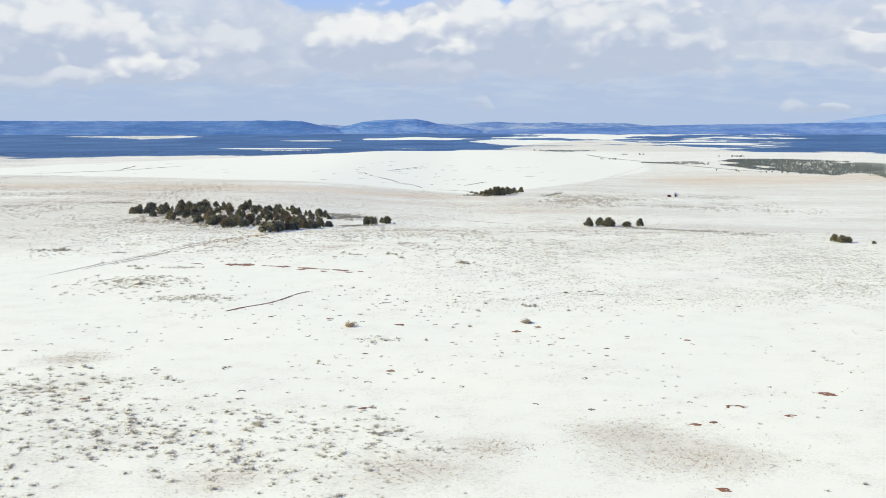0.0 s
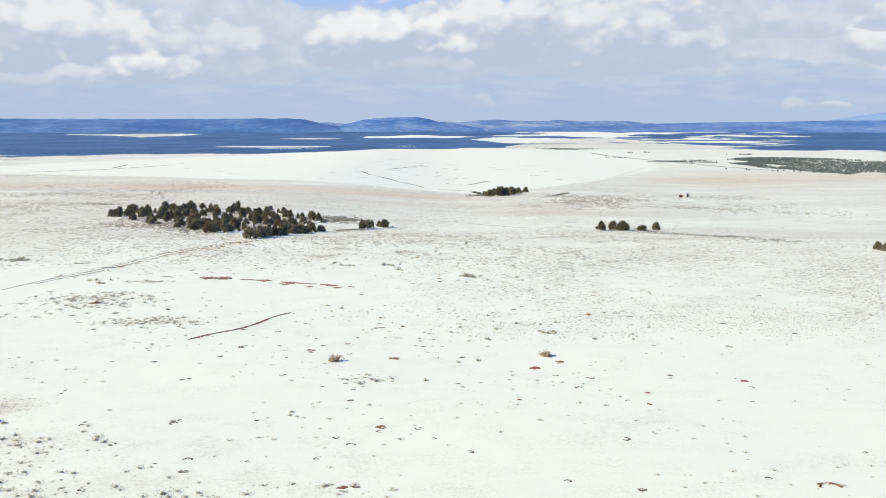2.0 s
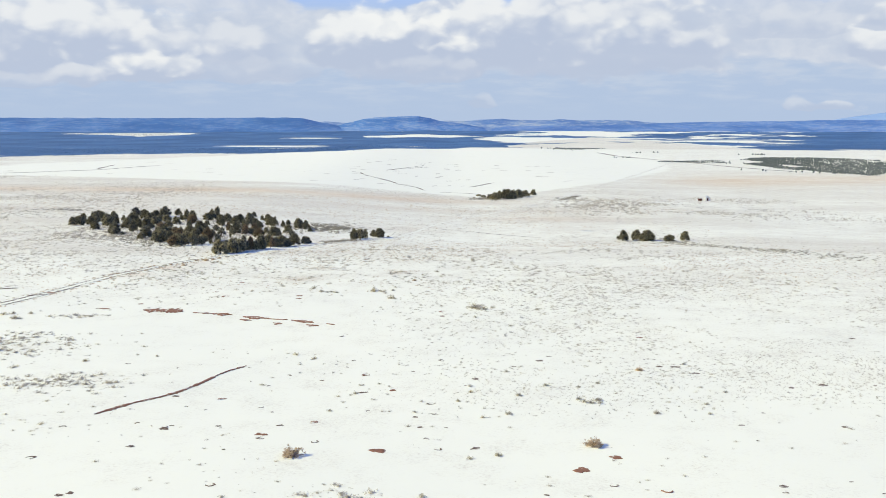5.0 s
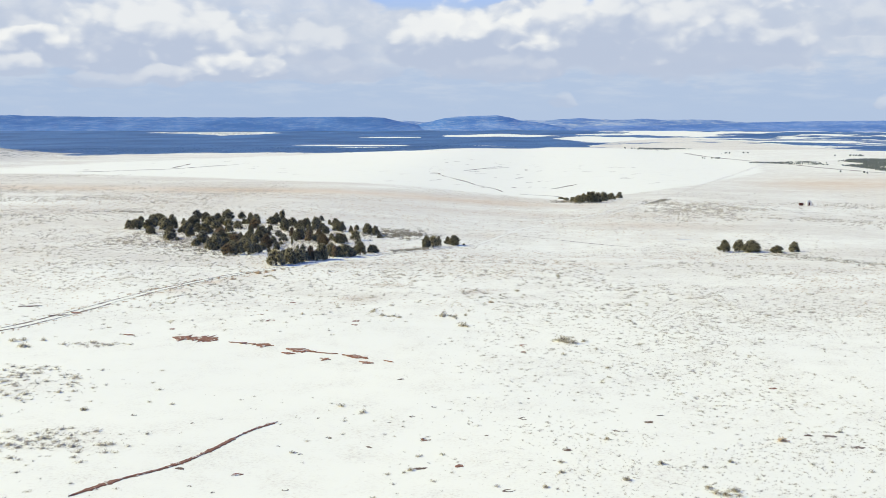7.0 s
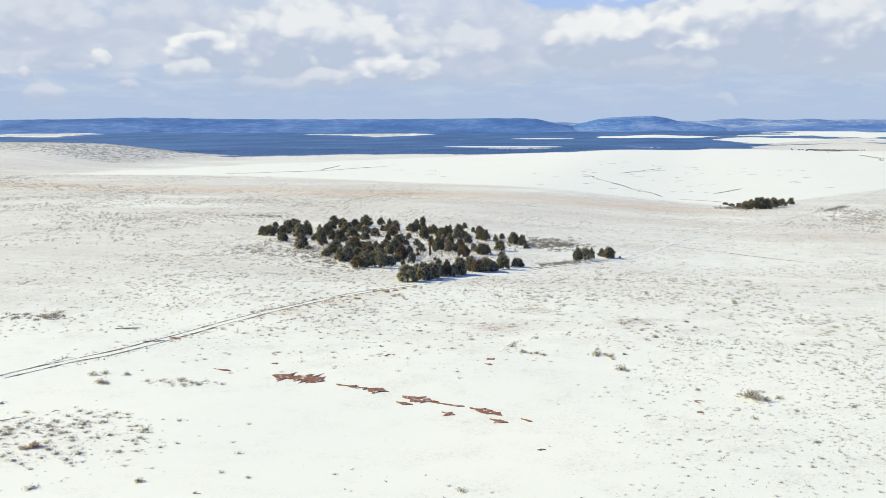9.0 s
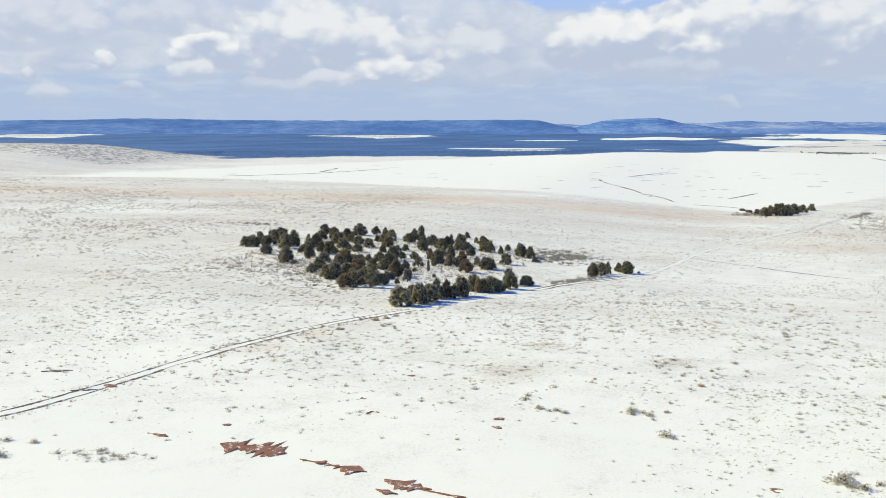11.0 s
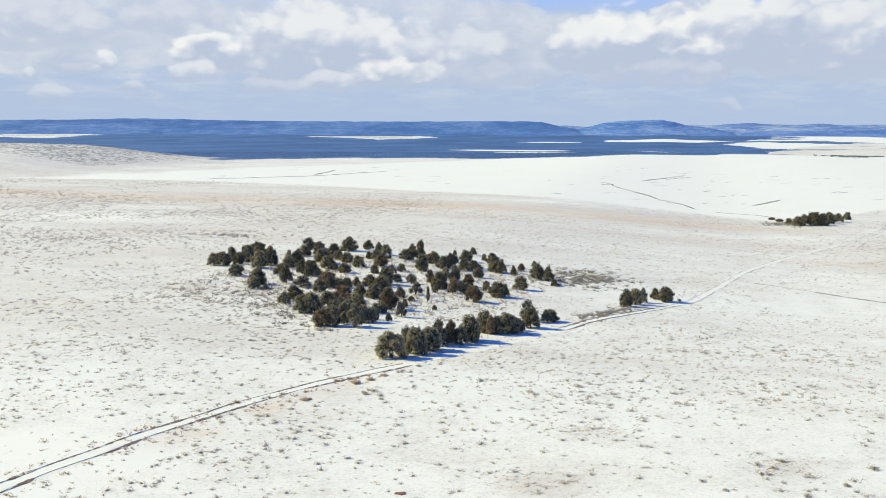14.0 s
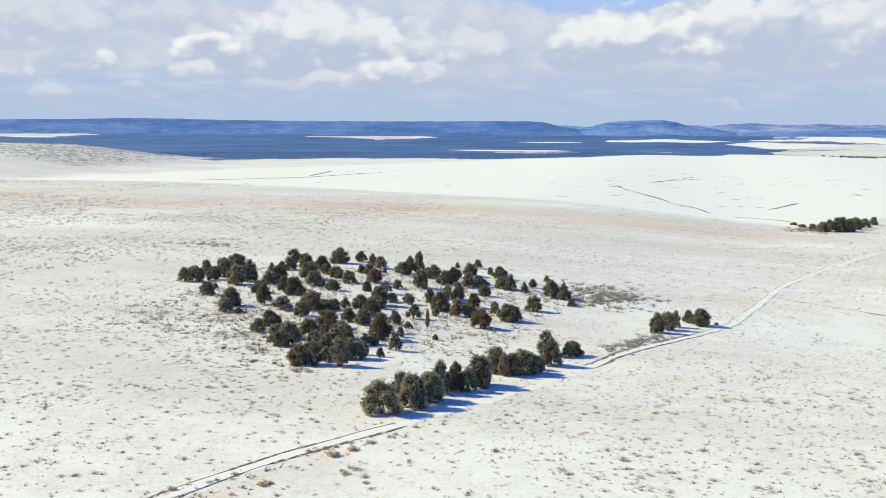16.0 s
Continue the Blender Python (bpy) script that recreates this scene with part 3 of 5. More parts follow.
# ---- where trees stand ----
# western and back part of the grove: x, y, height, spread
BACK = [(-118.2, 387.4, 2.7, 2.4), (-116.3, 388.1, 2.9, 3.3), (-117.9, 395.9, 3.1, 2), (-114, 391.2, 2.6, 2.6), (-114, 395.6, 3.7, 3.1), (-116.5, 407.8, 3.1, 4), (-106.9, 386.1, 3.7, 3.2), (-106.4, 391.1, 4.1, 2.8), (-106.1, 372.5, 2.3, 2.4), (-108.3, 380.2, 1, 0.9), (-97.2, 362.6, 3, 3), (-95.3, 356.8, 2.3, 2), (-92.9, 356.3, 0.9, 1.2), (-98.8, 378.6, 2.1, 2.8), (-92.8, 366.3, 3.6, 2.4), (-101.4, 388.9, 2.6, 2.6), (-108, 405.4, 1.8, 1.3), (-101, 393, 3.1, 2.8), (-106.5, 407.5, 1.9, 1.6), (-105.1, 408.1, 2.5, 2.6), (-102.6, 411.5, 3.1, 2.9), (-96.4, 397.1, 3.4, 3.8), (-92.9, 390.5, 2.8, 3.2), (-92.3, 379.2, 3.1, 3.6)]
# its middle
MIDDLE = [(-95.8, 382.3, 2.7, 2.3), (-97.9, 408.4, 3.1, 2.8), (-95.6, 404.8, 2.1, 2.1), (-91.1, 389.5, 1.5, 1.5), (-98.8, 421.8, 3.3, 3.7), (-92.5, 401.5, 2.2, 2.9), (-88.1, 386.9, 2, 2.5), (-87.9, 396.1, 2.4, 2.6), (-95.2, 426.4, 2.3, 2.5), (-89.7, 409.1, 1.7, 1.4), (-90.9, 420.9, 2.6, 1.7), (-88.1, 417.7, 2.5, 2.7), (-87.7, 408.7, 2.1, 2.6), (-82, 388.8, 1.9, 1.7), (-77.6, 393.9, 1.7, 1.7), (-85.3, 411.5, 1, 0.9), (-81.6, 412.7, 2.4, 3.3), (-79.7, 418, 4.1, 2.2), (-80.4, 414.3, 3.5, 2.8), (-73.8, 397.3, 3.5, 2.8), (-74.7, 410.5, 2.7, 3), (-76.6, 413.1, 1.7, 1.9), (-70.8, 404.1, 2.8, 2.9), (-70, 407.7, 3, 2.3)]
# its east side
EAST = [(-73.3, 427.1, 1.2, 1.1), (-70.6, 414.6, 1.7, 2.1), (-68.5, 417.6, 2.7, 2.8), (-65.8, 403.3, 2.8, 2.6), (-64.3, 405.7, 2.2, 2.2), (-64.9, 421.9, 1.6, 1.2), (-62.3, 417.4, 2.6, 3.1), (-63.7, 408.3, 1.1, 2), (-59.1, 405.1, 2.5, 3.1), (-57.6, 404.3, 3, 2.2), (-54.6, 402.1, 2.2, 1.3), (-54.1, 409.9, 1.7, 1.4), (-52.4, 418.3, 1.5, 1.2), (-49.1, 400.2, 3.2, 2.8), (-46.6, 399.5, 2.8, 2.3), (-44.4, 393.1, 1.4, 1.6), (-50.1, 383.6, 2.6, 2.7), (-48.2, 413.5, 1.2, 0.7), (-64.3, 373.7, 3.2, 2.8), (-66, 386.9, 2.6, 2.2), (-64.4, 388, 3, 2.2), (-60.9, 394.8, 2.1, 2.1), (-60.4, 375.1, 1.7, 1.7), (-58.5, 370.7, 2, 2.2)]
# its near side
FRONT = [(-83, 363.5, 2.4, 2), (-80.3, 365.8, 1.9, 1.8), (-82, 365.7, 1.7, 2.8), (-79.5, 369.1, 1.7, 1.7), (-77.3, 370.6, 2.2, 2.5), (-75.4, 374.5, 3.2, 2.9), (-74.5, 355.7, 2.1, 2.1), (-71.6, 353.9, 2.4, 2.4), (-72.8, 362.2, 2.8, 2.7), (-74.7, 371.2, 2.1, 2.3), (-83.4, 345.9, 2.4, 3.1), (-82.9, 341.1, 1.9, 1.9), (-76.7, 332.9, 2.8, 2.2), (-75.2, 333.2, 3.2, 2.7), (-76, 337.8, 1.7, 1.5), (-75.3, 341.2, 2.4, 2.7), (-71.7, 333.6, 2.3, 1.8), (-72.8, 339.8, 2, 1.5), (-70.7, 341.1, 2.4, 2.8), (-68.5, 337.2, 2.7, 1.8), (-65.2, 338.8, 1.6, 1.5), (-67.3, 349, 2.8, 2), (-67.4, 356.5, 2.2, 1.9), (-61.8, 330.6, 1.2, 0.9)]
# its near corner and small ones
SOUTH = [(-67.9, 322.5, 2.8, 2.4), (-68.8, 330.1, 2.6, 1.9), (-64.7, 322.9, 3.3, 2.3), (-64.9, 327.5, 2.6, 2), (-63.8, 328.3, 2.2, 1.8), (-64, 331, 1.7, 1), (-67, 324.9, 1.8, 1.4), (-61.9, 388.6, 1.3, 1), (-55.5, 376.3, 2, 1.5), (-52.2, 370.1, 2.7, 3.3), (-50.8, 370.6, 2.3, 1.6), (-62.5, 357.7, 2.5, 0.6), (-64.7, 354.6, 1, 1.2), (-63.9, 368.5, 1.4, 1.1), (-63.7, 346.7, 1.4, 1.1), (-58.7, 347.1, 0.8, 0.8), (-82.9, 357.6, 2.2, 2.3)]
# rusty ones
BROWN = [(-83.8, 399, 2.8, 2.9), (-84.8, 366.4, 2.8, 3.3), (-75.5, 348.9, 2.5, 3), (-65.7, 343.3, 3.4, 2.8), (-69.4, 322, 2.4, 2.6), (-67.6, 380.2, 2.7, 1.8), (-60.8, 369.9, 2.9, 1.8), (-59.9, 380.2, 2.5, 2.1), (-54.8, 360.8, 2.8, 2.9)]
# thin grey ones
PALE = [(-106.6, 415.4, 3.5, 3.7), (-88, 362, 2.2, 3.1), (-78.1, 387.4, 2.2, 2.5), (-74.5, 378.9, 1.6, 2.6), (-66.2, 338.2, 1.6, 1.2), (-61.2, 335.7, 2.4, 1.6), (-71, 377.9, 2, 2.1), (-66.3, 363.6, 2.3, 2.1), (-69.1, 428.8, 2, 1.7)]
# along the road
ROW = [(-53.3, 302.8, 3.2, 2.6), (-51, 306, 3.4, 2), (-50.1, 309.2, 3, 2.2), (-49.2, 314.2, 2.1, 1.1), (-47.4, 315.4, 2.3, 1.5), (-46.6, 318, 3.5, 2), (-46.2, 319.5, 2.6, 1), (-46.2, 326.7, 3.1, 1.9), (-44.3, 326.8, 2.5, 1.5), (-43, 327.4, 2.9, 2.5), (-41.9, 328.8, 2.2, 1.4), (-41.6, 330.8, 1.5, 1.1), (-40.7, 334.8, 3, 2), (-39.3, 342.6, 2, 1.2), (-38.8, 344, 1.9, 1.7)]
# rusty ones there
ROW_BROWN = [(-48.4, 315, 3.1, 1.5), (-45.1, 325.2, 2.7, 1.2)]
# thin grey ones there
ROW_PALE = [(-53.5, 310.2, 2.6, 1.9), (-49.7, 313.1, 3.5, 1.9), (-42.1, 342, 3.3, 2.5)]
# where the road bends
BEND = [(-28.6, 373.6, 3.1, 2.3), (-27.2, 377.5, 2.9, 2.4), (-25.9, 381, 2.7, 1.5), (-23.9, 387.2, 2.1, 1.7), (-21.8, 384.9, 2.8, 3), (-19.1, 387.1, 0.5, 0.7)]
# small clump at the field corner
CLUMP = [(24.3, 607.7, 4, 4.2), (27.4, 608.6, 4.7, 5.4), (31, 609.5, 5.7, 6.2), (34, 609.5, 5.2, 4.6), (37.9, 620.1, 4.9, 4.7), (42.3, 629.1, 3.9, 4.3), (47.4, 641.5, 3.4, 3.6), (22.3, 616, 2.4, 3.4), (19.1, 623.7, 1.4, 3), (16.8, 632.1, 1.2, 2.7)]
# lone trees
FOUR = [(54.2, 386.1, 3.3, 3.3), (58.9, 388.1, 3.3, 3), (62.1, 386.7, 3.3, 4.3), (68.4, 384.3, 2, 3.3), (74, 387.9, 2.8, 2.8)]
# low trees on the slope
TWO = [(105.4, 276.2, 2, 2.4), (106.4, 273.3, 2, 3), (108, 273, 1.6, 2.1), (113.4, 269.4, 0.8, 1.5)]


# ---- trees ----
def sprays_at(rng, p, out, size, blades):
    """Short leafy blades round the points p, pointing along out: an array of triangles."""
    n = len(p)
    d = out[:, None] + rng.normal(0, 0.75, (n, blades, 3))
    d /= np.linalg.norm(d, axis=2, keepdims=True) + 1e-6
    side = np.cross(d, rng.normal(0, 1, (n, blades, 3)))
    side /= np.linalg.norm(side, axis=2, keepdims=True) + 1e-6
    c = p[:, None] + rng.normal(0, 0.28, (n, blades, 3)) * size
    ln, w = size * rng.uniform(0.7, 1.3, (n, blades, 1)), size * rng.uniform(0.28, 0.5, (n, blades, 1))
    return np.stack([c - side * w, c + side * w, c + d * ln], 2).reshape(-1, 3, 3)


def crown_mesh(rng, lobes, sprays, size, open_base):
    """A crown in a unit box (height 1, width 1): leaf sprays on many uneven lobes under a dome, with a dark core."""
    balls = []
    for i in range(lobes):
        a, q = 2.4 * i + rng.uniform(-0.5, 0.5), (i + rng.random()) / lobes
        h = open_base + 0.10 + (0.76 - open_base) * q ** 1.15
        reach = 0.42 * max(0.05, 1 - (max(0.0, h - 0.28) / 0.66) ** 2.3) * (0.84 + 0.16 * min(1, h / 0.26)) * rng.uniform(0.62, 1.0)
        r = rng.uniform(0.11, 0.18) * (1.08 - 0.25 * h)
        balls.append((np.array((math.cos(a) * reach, math.sin(a) * reach, h)), r))
    balls.append((np.array((rng.normal(0, 0.04), rng.normal(0, 0.04), 0.42 + 0.3 * open_base)), 0.29))
    balls.append((np.array((rng.normal(0, 0.05), rng.normal(0, 0.05), 0.76)), 0.16))
    cs, rs = np.array([b[0] for b in balls]), np.array([b[1] for b in balls])
    k = rng.choice(len(balls), sprays, p=rs ** 2 / (rs ** 2).sum())
    d = rng.normal(0, 1, (sprays, 3))
    d[:, 2] = d[:, 2] * 0.9 + 0.2
    d /= np.linalg.norm(d, axis=1, keepdims=True)
    p = cs[k] + d * rs[k][:, None] * np.array((1, 1, 1.1)) * rng.uniform(0.74, 1.14, (sprays, 1))
    near = np.linalg.norm(p[:, None] - cs[None], axis=2) < rs[None] * 0.80
    near[np.arange(sprays), k] = False
    keep = (p[:, 2] > open_base) & ~near.any(1)
    v, f = soup(sprays_at(rng, p[keep], d[keep], size, 5))
    leaves = len(f)
    # solid dark core balls behind the sprays
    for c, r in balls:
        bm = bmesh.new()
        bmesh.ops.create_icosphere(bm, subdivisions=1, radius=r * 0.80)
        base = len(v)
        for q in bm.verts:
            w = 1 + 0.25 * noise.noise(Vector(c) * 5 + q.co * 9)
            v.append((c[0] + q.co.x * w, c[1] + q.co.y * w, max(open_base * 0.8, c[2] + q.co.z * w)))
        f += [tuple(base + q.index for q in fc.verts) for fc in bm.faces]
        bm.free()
    # fill the unit box: width and depth 1, height 1
    a = np.array(v)
    for k in (0, 1):
        lo, hi = np.percentile(a[:, k], (1, 99))
        a[:, k] = (a[:, k] - (lo + hi) / 2) / (hi - lo)
    a[:, 2] /= np.percentile(a[:, 2], 99.5)
    return (a.tolist(), f), leaves


def stem_mesh(rng, stems, top):
    """Tapered leaning stems that fork from one foot."""
    v, f = [], []
    for s in range(stems):
        a = rng.uniform(0, 2 * math.pi)
        lean = rng.uniform(0.03, 0.16) if stems > 1 else 0.03
        r0 = rng.uniform(0.030, 0.045)
        base = len(v)
        n, rings = 6, 5
        for i in range(rings):
            t = i / (rings - 1)
            cx = math.cos(a) * lean * t + 0.012 * math.sin(5 * t + s)
            cy = math.sin(a) * lean * t + 0.012 * math.cos(4 * t + s)
            r = r0 * (1.25 - 0.8 * t)
            for k in range(n):
                b = 2 * math.pi * k / n
                v.append((cx + r * math.cos(b), cy + r * math.sin(b), -0.03 + (top + 0.03) * t))
        for i in range(rings - 1):
            for k in range(n):
                f.append((base + i * n + k, base + i * n + (k + 1) % n, base + (i + 1) * n + (k + 1) % n, base + (i + 1) * n + k))
    return v, f


def make_tree(name, label, seed, material, lobes=9, sprays=520, size=0.062, open_base=0.06, stems=3):
    rng = np.random.default_rng(seed)
    t = tagged(new(name), label, "tree")
    part("trunk", stem_mesh(rng, stems, 0.5), M_BARK, t, "shaggy grey-brown bark")
    mesh, leaves = crown_mesh(rng, lobes, sprays, size, open_base)
    crown = part("crown", mesh, material, t)
    crown.data.materials.append(M_CORE)
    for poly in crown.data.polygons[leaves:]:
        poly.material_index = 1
    return t


BUSHY = "dark olive-green juniper tree with a rounded crown standing in snow"
RUSTY = "juniper tree with a rusty brown-tinged crown standing in snow"
GREY = "thin grey-green juniper tree with an open see-through crown"
proto = {
    "dark": [make_tree("juniper_tree", BUSHY, 11 + i, M_JUNIPER, 16 + 2 * (i % 4), 1700, 0.039, (0.0, 0.0, 0.05)[i % 3]) for i in range(9)],
    "rusty": [make_tree("juniper_tree", RUSTY, 31 + i, M_RUSTY, 16, 1600, 0.039, 0.02) for i in range(3)],
    "pale": [make_tree("juniper_tree", GREY, 41 + i, M_PALE, 14, 1100, 0.033, 0.08, 4) for i in range(3)],
}


def plant(rows, kind, group, label="", wide=1.06, tall=1.05):
    """Trees of a group: x, y, height, spread."""
    for i, (x, y, h, w) in enumerate(rows):
        pick = proto[kind][(int(abs(x) * 7.3 + abs(y) * 3.1) + i) % len(proto[kind])]
        m = Matrix.Translation(at_ground(x, y, 0.04)) @ Matrix.Rotation(x * 1.7 + y * 0.9, 4, "Z") @ Matrix.Diagonal((w * wide, w * wide, h * tall, 1))
        ob = copy_thing(pick, m)
        tagged(ob, label, group=group)


GROVE = "trees of the grove"
plant(BACK, "dark", GROVE)
plant(MIDDLE, "dark", GROVE)
plant(EAST, "dark", GROVE)
plant(FRONT, "dark", GROVE)
plant(SOUTH, "dark", GROVE)
plant(BROWN, "rusty", GROVE)
plant(PALE, "pale", GROVE)
ROWSIDE = "trees along the two-track road"
plant(ROW, "dark", ROWSIDE, "dark olive-green juniper tree beside the two-track road", 1.45, 1.03)
plant(ROW_BROWN, "rusty", ROWSIDE)
plant(ROW_PALE, "pale", ROWSIDE)
plant(BEND, "dark", ROWSIDE, "dark round juniper tree where the two-track road bends")
plant(CLUMP, "dark", "trees of the far clump", "dark juniper tree in a small clump at the field corner", 1.0, 0.95)
plant(FOUR, "dark", "lone trees in a line", "round dark juniper tree standing alone on open rangeland")
plant(TWO, "dark", "low trees on the slope", "low bushy juniper tree on a snowy slope", 0.85)


def discard(ob):
    for part_ob in (*ob.children_recursive, ob):
        bpy.data.objects.remove(part_ob)


for kind in proto:
    for pattern in proto[kind]:
        discard(pattern)


# ---- single shrubs ----
def bush_mesh(rng, sprays, size, flat=0.75):
    d = rng.normal(0, 1, (sprays, 3))
    d[:, 2] = np.abs(d[:, 2]) * 0.8 + 0.1
    d /= np.linalg.norm(d, axis=1, keepdims=True)
    lump = 1 + 0.25 * np.sin(3 * np.arctan2(d[:, 1], d[:, 0]) + rng.uniform(0, 6)) + 0.15 * np.sin(7 * np.arctan2(d[:, 1], d[:, 0]))
    p = d * np.array((0.42, 0.42, flat * 0.8)) * rng.uniform(0.35, 1.0, (sprays, 1)) * lump[:, None]
    t = sprays_at(rng, p, d, size, 4)
    t[..., 2] = np.maximum(t[..., 2], -0.02)
    return soup(t)


def make_bush(name, label, seed, material, sprays=90, size=0.13):
    rng = np.random.default_rng(seed)
    b = tagged(new(name), label, "shrub")
    part("stem", stem_mesh(rng, 4, 0.35), M_BARK, b, "short woody stems")
    part("foliage", bush_mesh(rng, sprays, size), material, b)
    return b


def set_bushes(protos, rows, group):
    for i, (x, y, w) in enumerate(rows):
        p = protos[i % len(protos)]
        m = Matrix.Translation(at_ground(x, y, 0.02)) @ Matrix.Rotation(x * 2.1, 4, "Z") @ Matrix.Diagonal((w, w, w * 0.6, 1))
        tagged(copy_thing(p, m), group=group)
    for p in protos:
        discard(p)


# straw-coloured ones: x, y, width
TAN_BUSHES = [(-14.5, 154.9, 2.14), (12.8, 158.2, 2.01), (22.3, 187.2, 1.06), (-6.8, 258.3, 0.97), (-55.6, 288.8, 0.68), (-54.4, 289.8, 0.74), (-53.7, 290.5, 0.66), (-53.1, 288.1, 1.36), (-52, 290, 1.1), (-51.2, 292.3, 0.94), (-59, 281.5, 0.77), (-62.1, 277, 0.89), (-55.9, 279.8, 1.07), (-55.5, 280.3, 0.66), (-59.3, 197.6, 1.43), (-60, 197, 0.95)]
# grey-green ones
SAGE_A = [(-18.9, 102.1, 1.33), (-19.6, 102.7, 0.98), (-7.1, 99.3, 0.95), (-6.4, 98.7, 1.06), (-5.9, 99.7, 0.83), (-37.4, 86.3, 0.72), (35.9, 84.8, 0.81), (-35, 100.2, 0.96), (-39.6, 104.1, 0.86), (-45.9, 128, 1.21), (-44.8, 127.1, 0.9), (3.7, 229.5, 2.35), (5.1, 228.2, 1.91), (1.3, 154.6, 0.77), (3.9, 155.5, 0.9), (-2.7, 145, 0.93), (-16.5, 131.6, 0.71), (-16.5, 130.4, 0.6), (-15.7, 129.9, 0.6), (-8.5, 134.2, 0.63), (13.4, 174, 0.92), (13.8, 172.9, 1.12), (14.5, 172.6, 1.11), (15.4, 173.6, 1.03), (15.5, 172.5, 0.81), (5.6, 168.3, 0.97)]
SAGE_B = [(7.1, 175.3, 0.95), (10.4, 179.5, 0.99), (2.9, 167.1, 0.71), (20.7, 168.8, 0.97), (30, 177.4, 0.75), (26.7, 172.4, 0.7), (28.4, 190.5, 0.73), (-12.8, 169.6, 0.79), (1.9, 179.3, 0.77), (1.9, 176.7, 0.75), (-4, 169, 0.68), (26.1, 168.6, 0.67), (0.5, 173.1, 0.71), (-20, 195.3, 1.03), (-17.4, 193.3, 0.88), (-10.7, 176.6, 0.75), (-11.2, 175.9, 0.54), (14, 179, 0.65), (16.4, 180.7, 0.78), (6.3, 186.1, 0.82), (-21.7, 180.3, 0.67), (-13.7, 246.7, 1.5), (-12.6, 246.3, 1.12), (-10.2, 239, 1.78), (8.6, 214.5, 0.82), (-8.4, 180.8, 0.67), (23.3, 180.8, 0.56), (-45.7, 191.7, 0.96), (-37.5, 194.5, 0.67), (-40.2, 195.2, 0.59)]
SAGE_C = [(-65.4, 223.8, 1.09), (-69.2, 222.9, 1.5), (-68.2, 223.7, 1.23), (-66.3, 219.8, 1.59), (-65.3, 219.5, 0.92), (-95.8, 253.2, 1.6), (-95.8, 255.2, 1.8), (-96.3, 257.5, 1.46), (-24.7, 250.2, 1.01), (-22.8, 245.4, 1.2), (-21.7, 244.7, 0.89), (-13.7, 245.7, 1.18), (-11.9, 245.5, 1.18), (-9.5, 238.4, 0.83), (4.2, 230.9, 1.13), (4.3, 228.5, 1.11), (6.6, 229.4, 1.24), (7.9, 224.7, 0.77), (13.6, 227.5, 0.66), (3.6, 221, 1.04), (15.4, 258, 1.07), (-1.6, 231.4, 0.77), (14.1, 243.9, 1.1), (14.5, 241.6, 0.95), (5, 290.6, 1.06), (-24.7, 248.8, 1.11), (-21, 245.1, 1.06), (-20.1, 244.4, 0.96), (-13.8, 249.3, 0.8), (-11.5, 244.2, 0.75)]
SAGE_D = [(-10.3, 247.1, 0.86), (-11.7, 246.9, 0.62), (-10, 250.5, 0.8), (-50.6, 283.8, 1.03), (-50, 285, 1.19), (-48.9, 283.5, 0.88), (5, 292.7, 1.14), (5.2, 283.1, 0.86), (-40.1, 292.9, 1.08), (-2.7, 271.1, 1.08), (-1.8, 264.3, 0.79), (-8.8, 262.6, 0.79), (-5.5, 266, 0.81), (-12, 269.4, 0.85), (-10.8, 268.9, 0.84), (-9.9, 271, 0.86), (-16.5, 264, 0.81), (-18.4, 258.7, 0.66), (-14.8, 262.3, 0.68), (-51.1, 284.5, 0.67), (-50.7, 285.4, 0.77), (-48.4, 282.2, 0.73), (-50, 294.5, 0.96), (-49.8, 295.5, 0.76), (-48.7, 298.4, 0.88), (-60.1, 279.2, 0.73), (-59.8, 279.9, 0.75), (-68.2, 317.8, 1.38), (-67.9, 319, 1.39), (-66.7, 318, 1.38)]
SAGE_E = [(-72.3, 307.9, 0.89), (-57.3, 277.2, 0.71), (-57.1, 278.8, 0.63), (-58.1, 297.7, 0.67), (-66.4, 292.1, 0.65), (-60.5, 290.5, 0.63)]
tan = [make_bush("rabbitbrush", "round straw-coloured rabbitbrush on bare snow", 60 + i, M_TANBUSH, 150, 0.10) for i in range(3)]
set_bushes(tan, TAN_BUSHES, "straw-coloured bushes")
sage = [make_bush("sagebrush", "grey-green sagebrush bush poking out of the snow", 70 + i, M_SAGE_BUSH, 60 + 18 * (i % 3), 0.095) for i in range(6)]
set_bushes(sage, SAGE_A + SAGE_B + SAGE_C + SAGE_D + SAGE_E, "single sagebrush bushes")


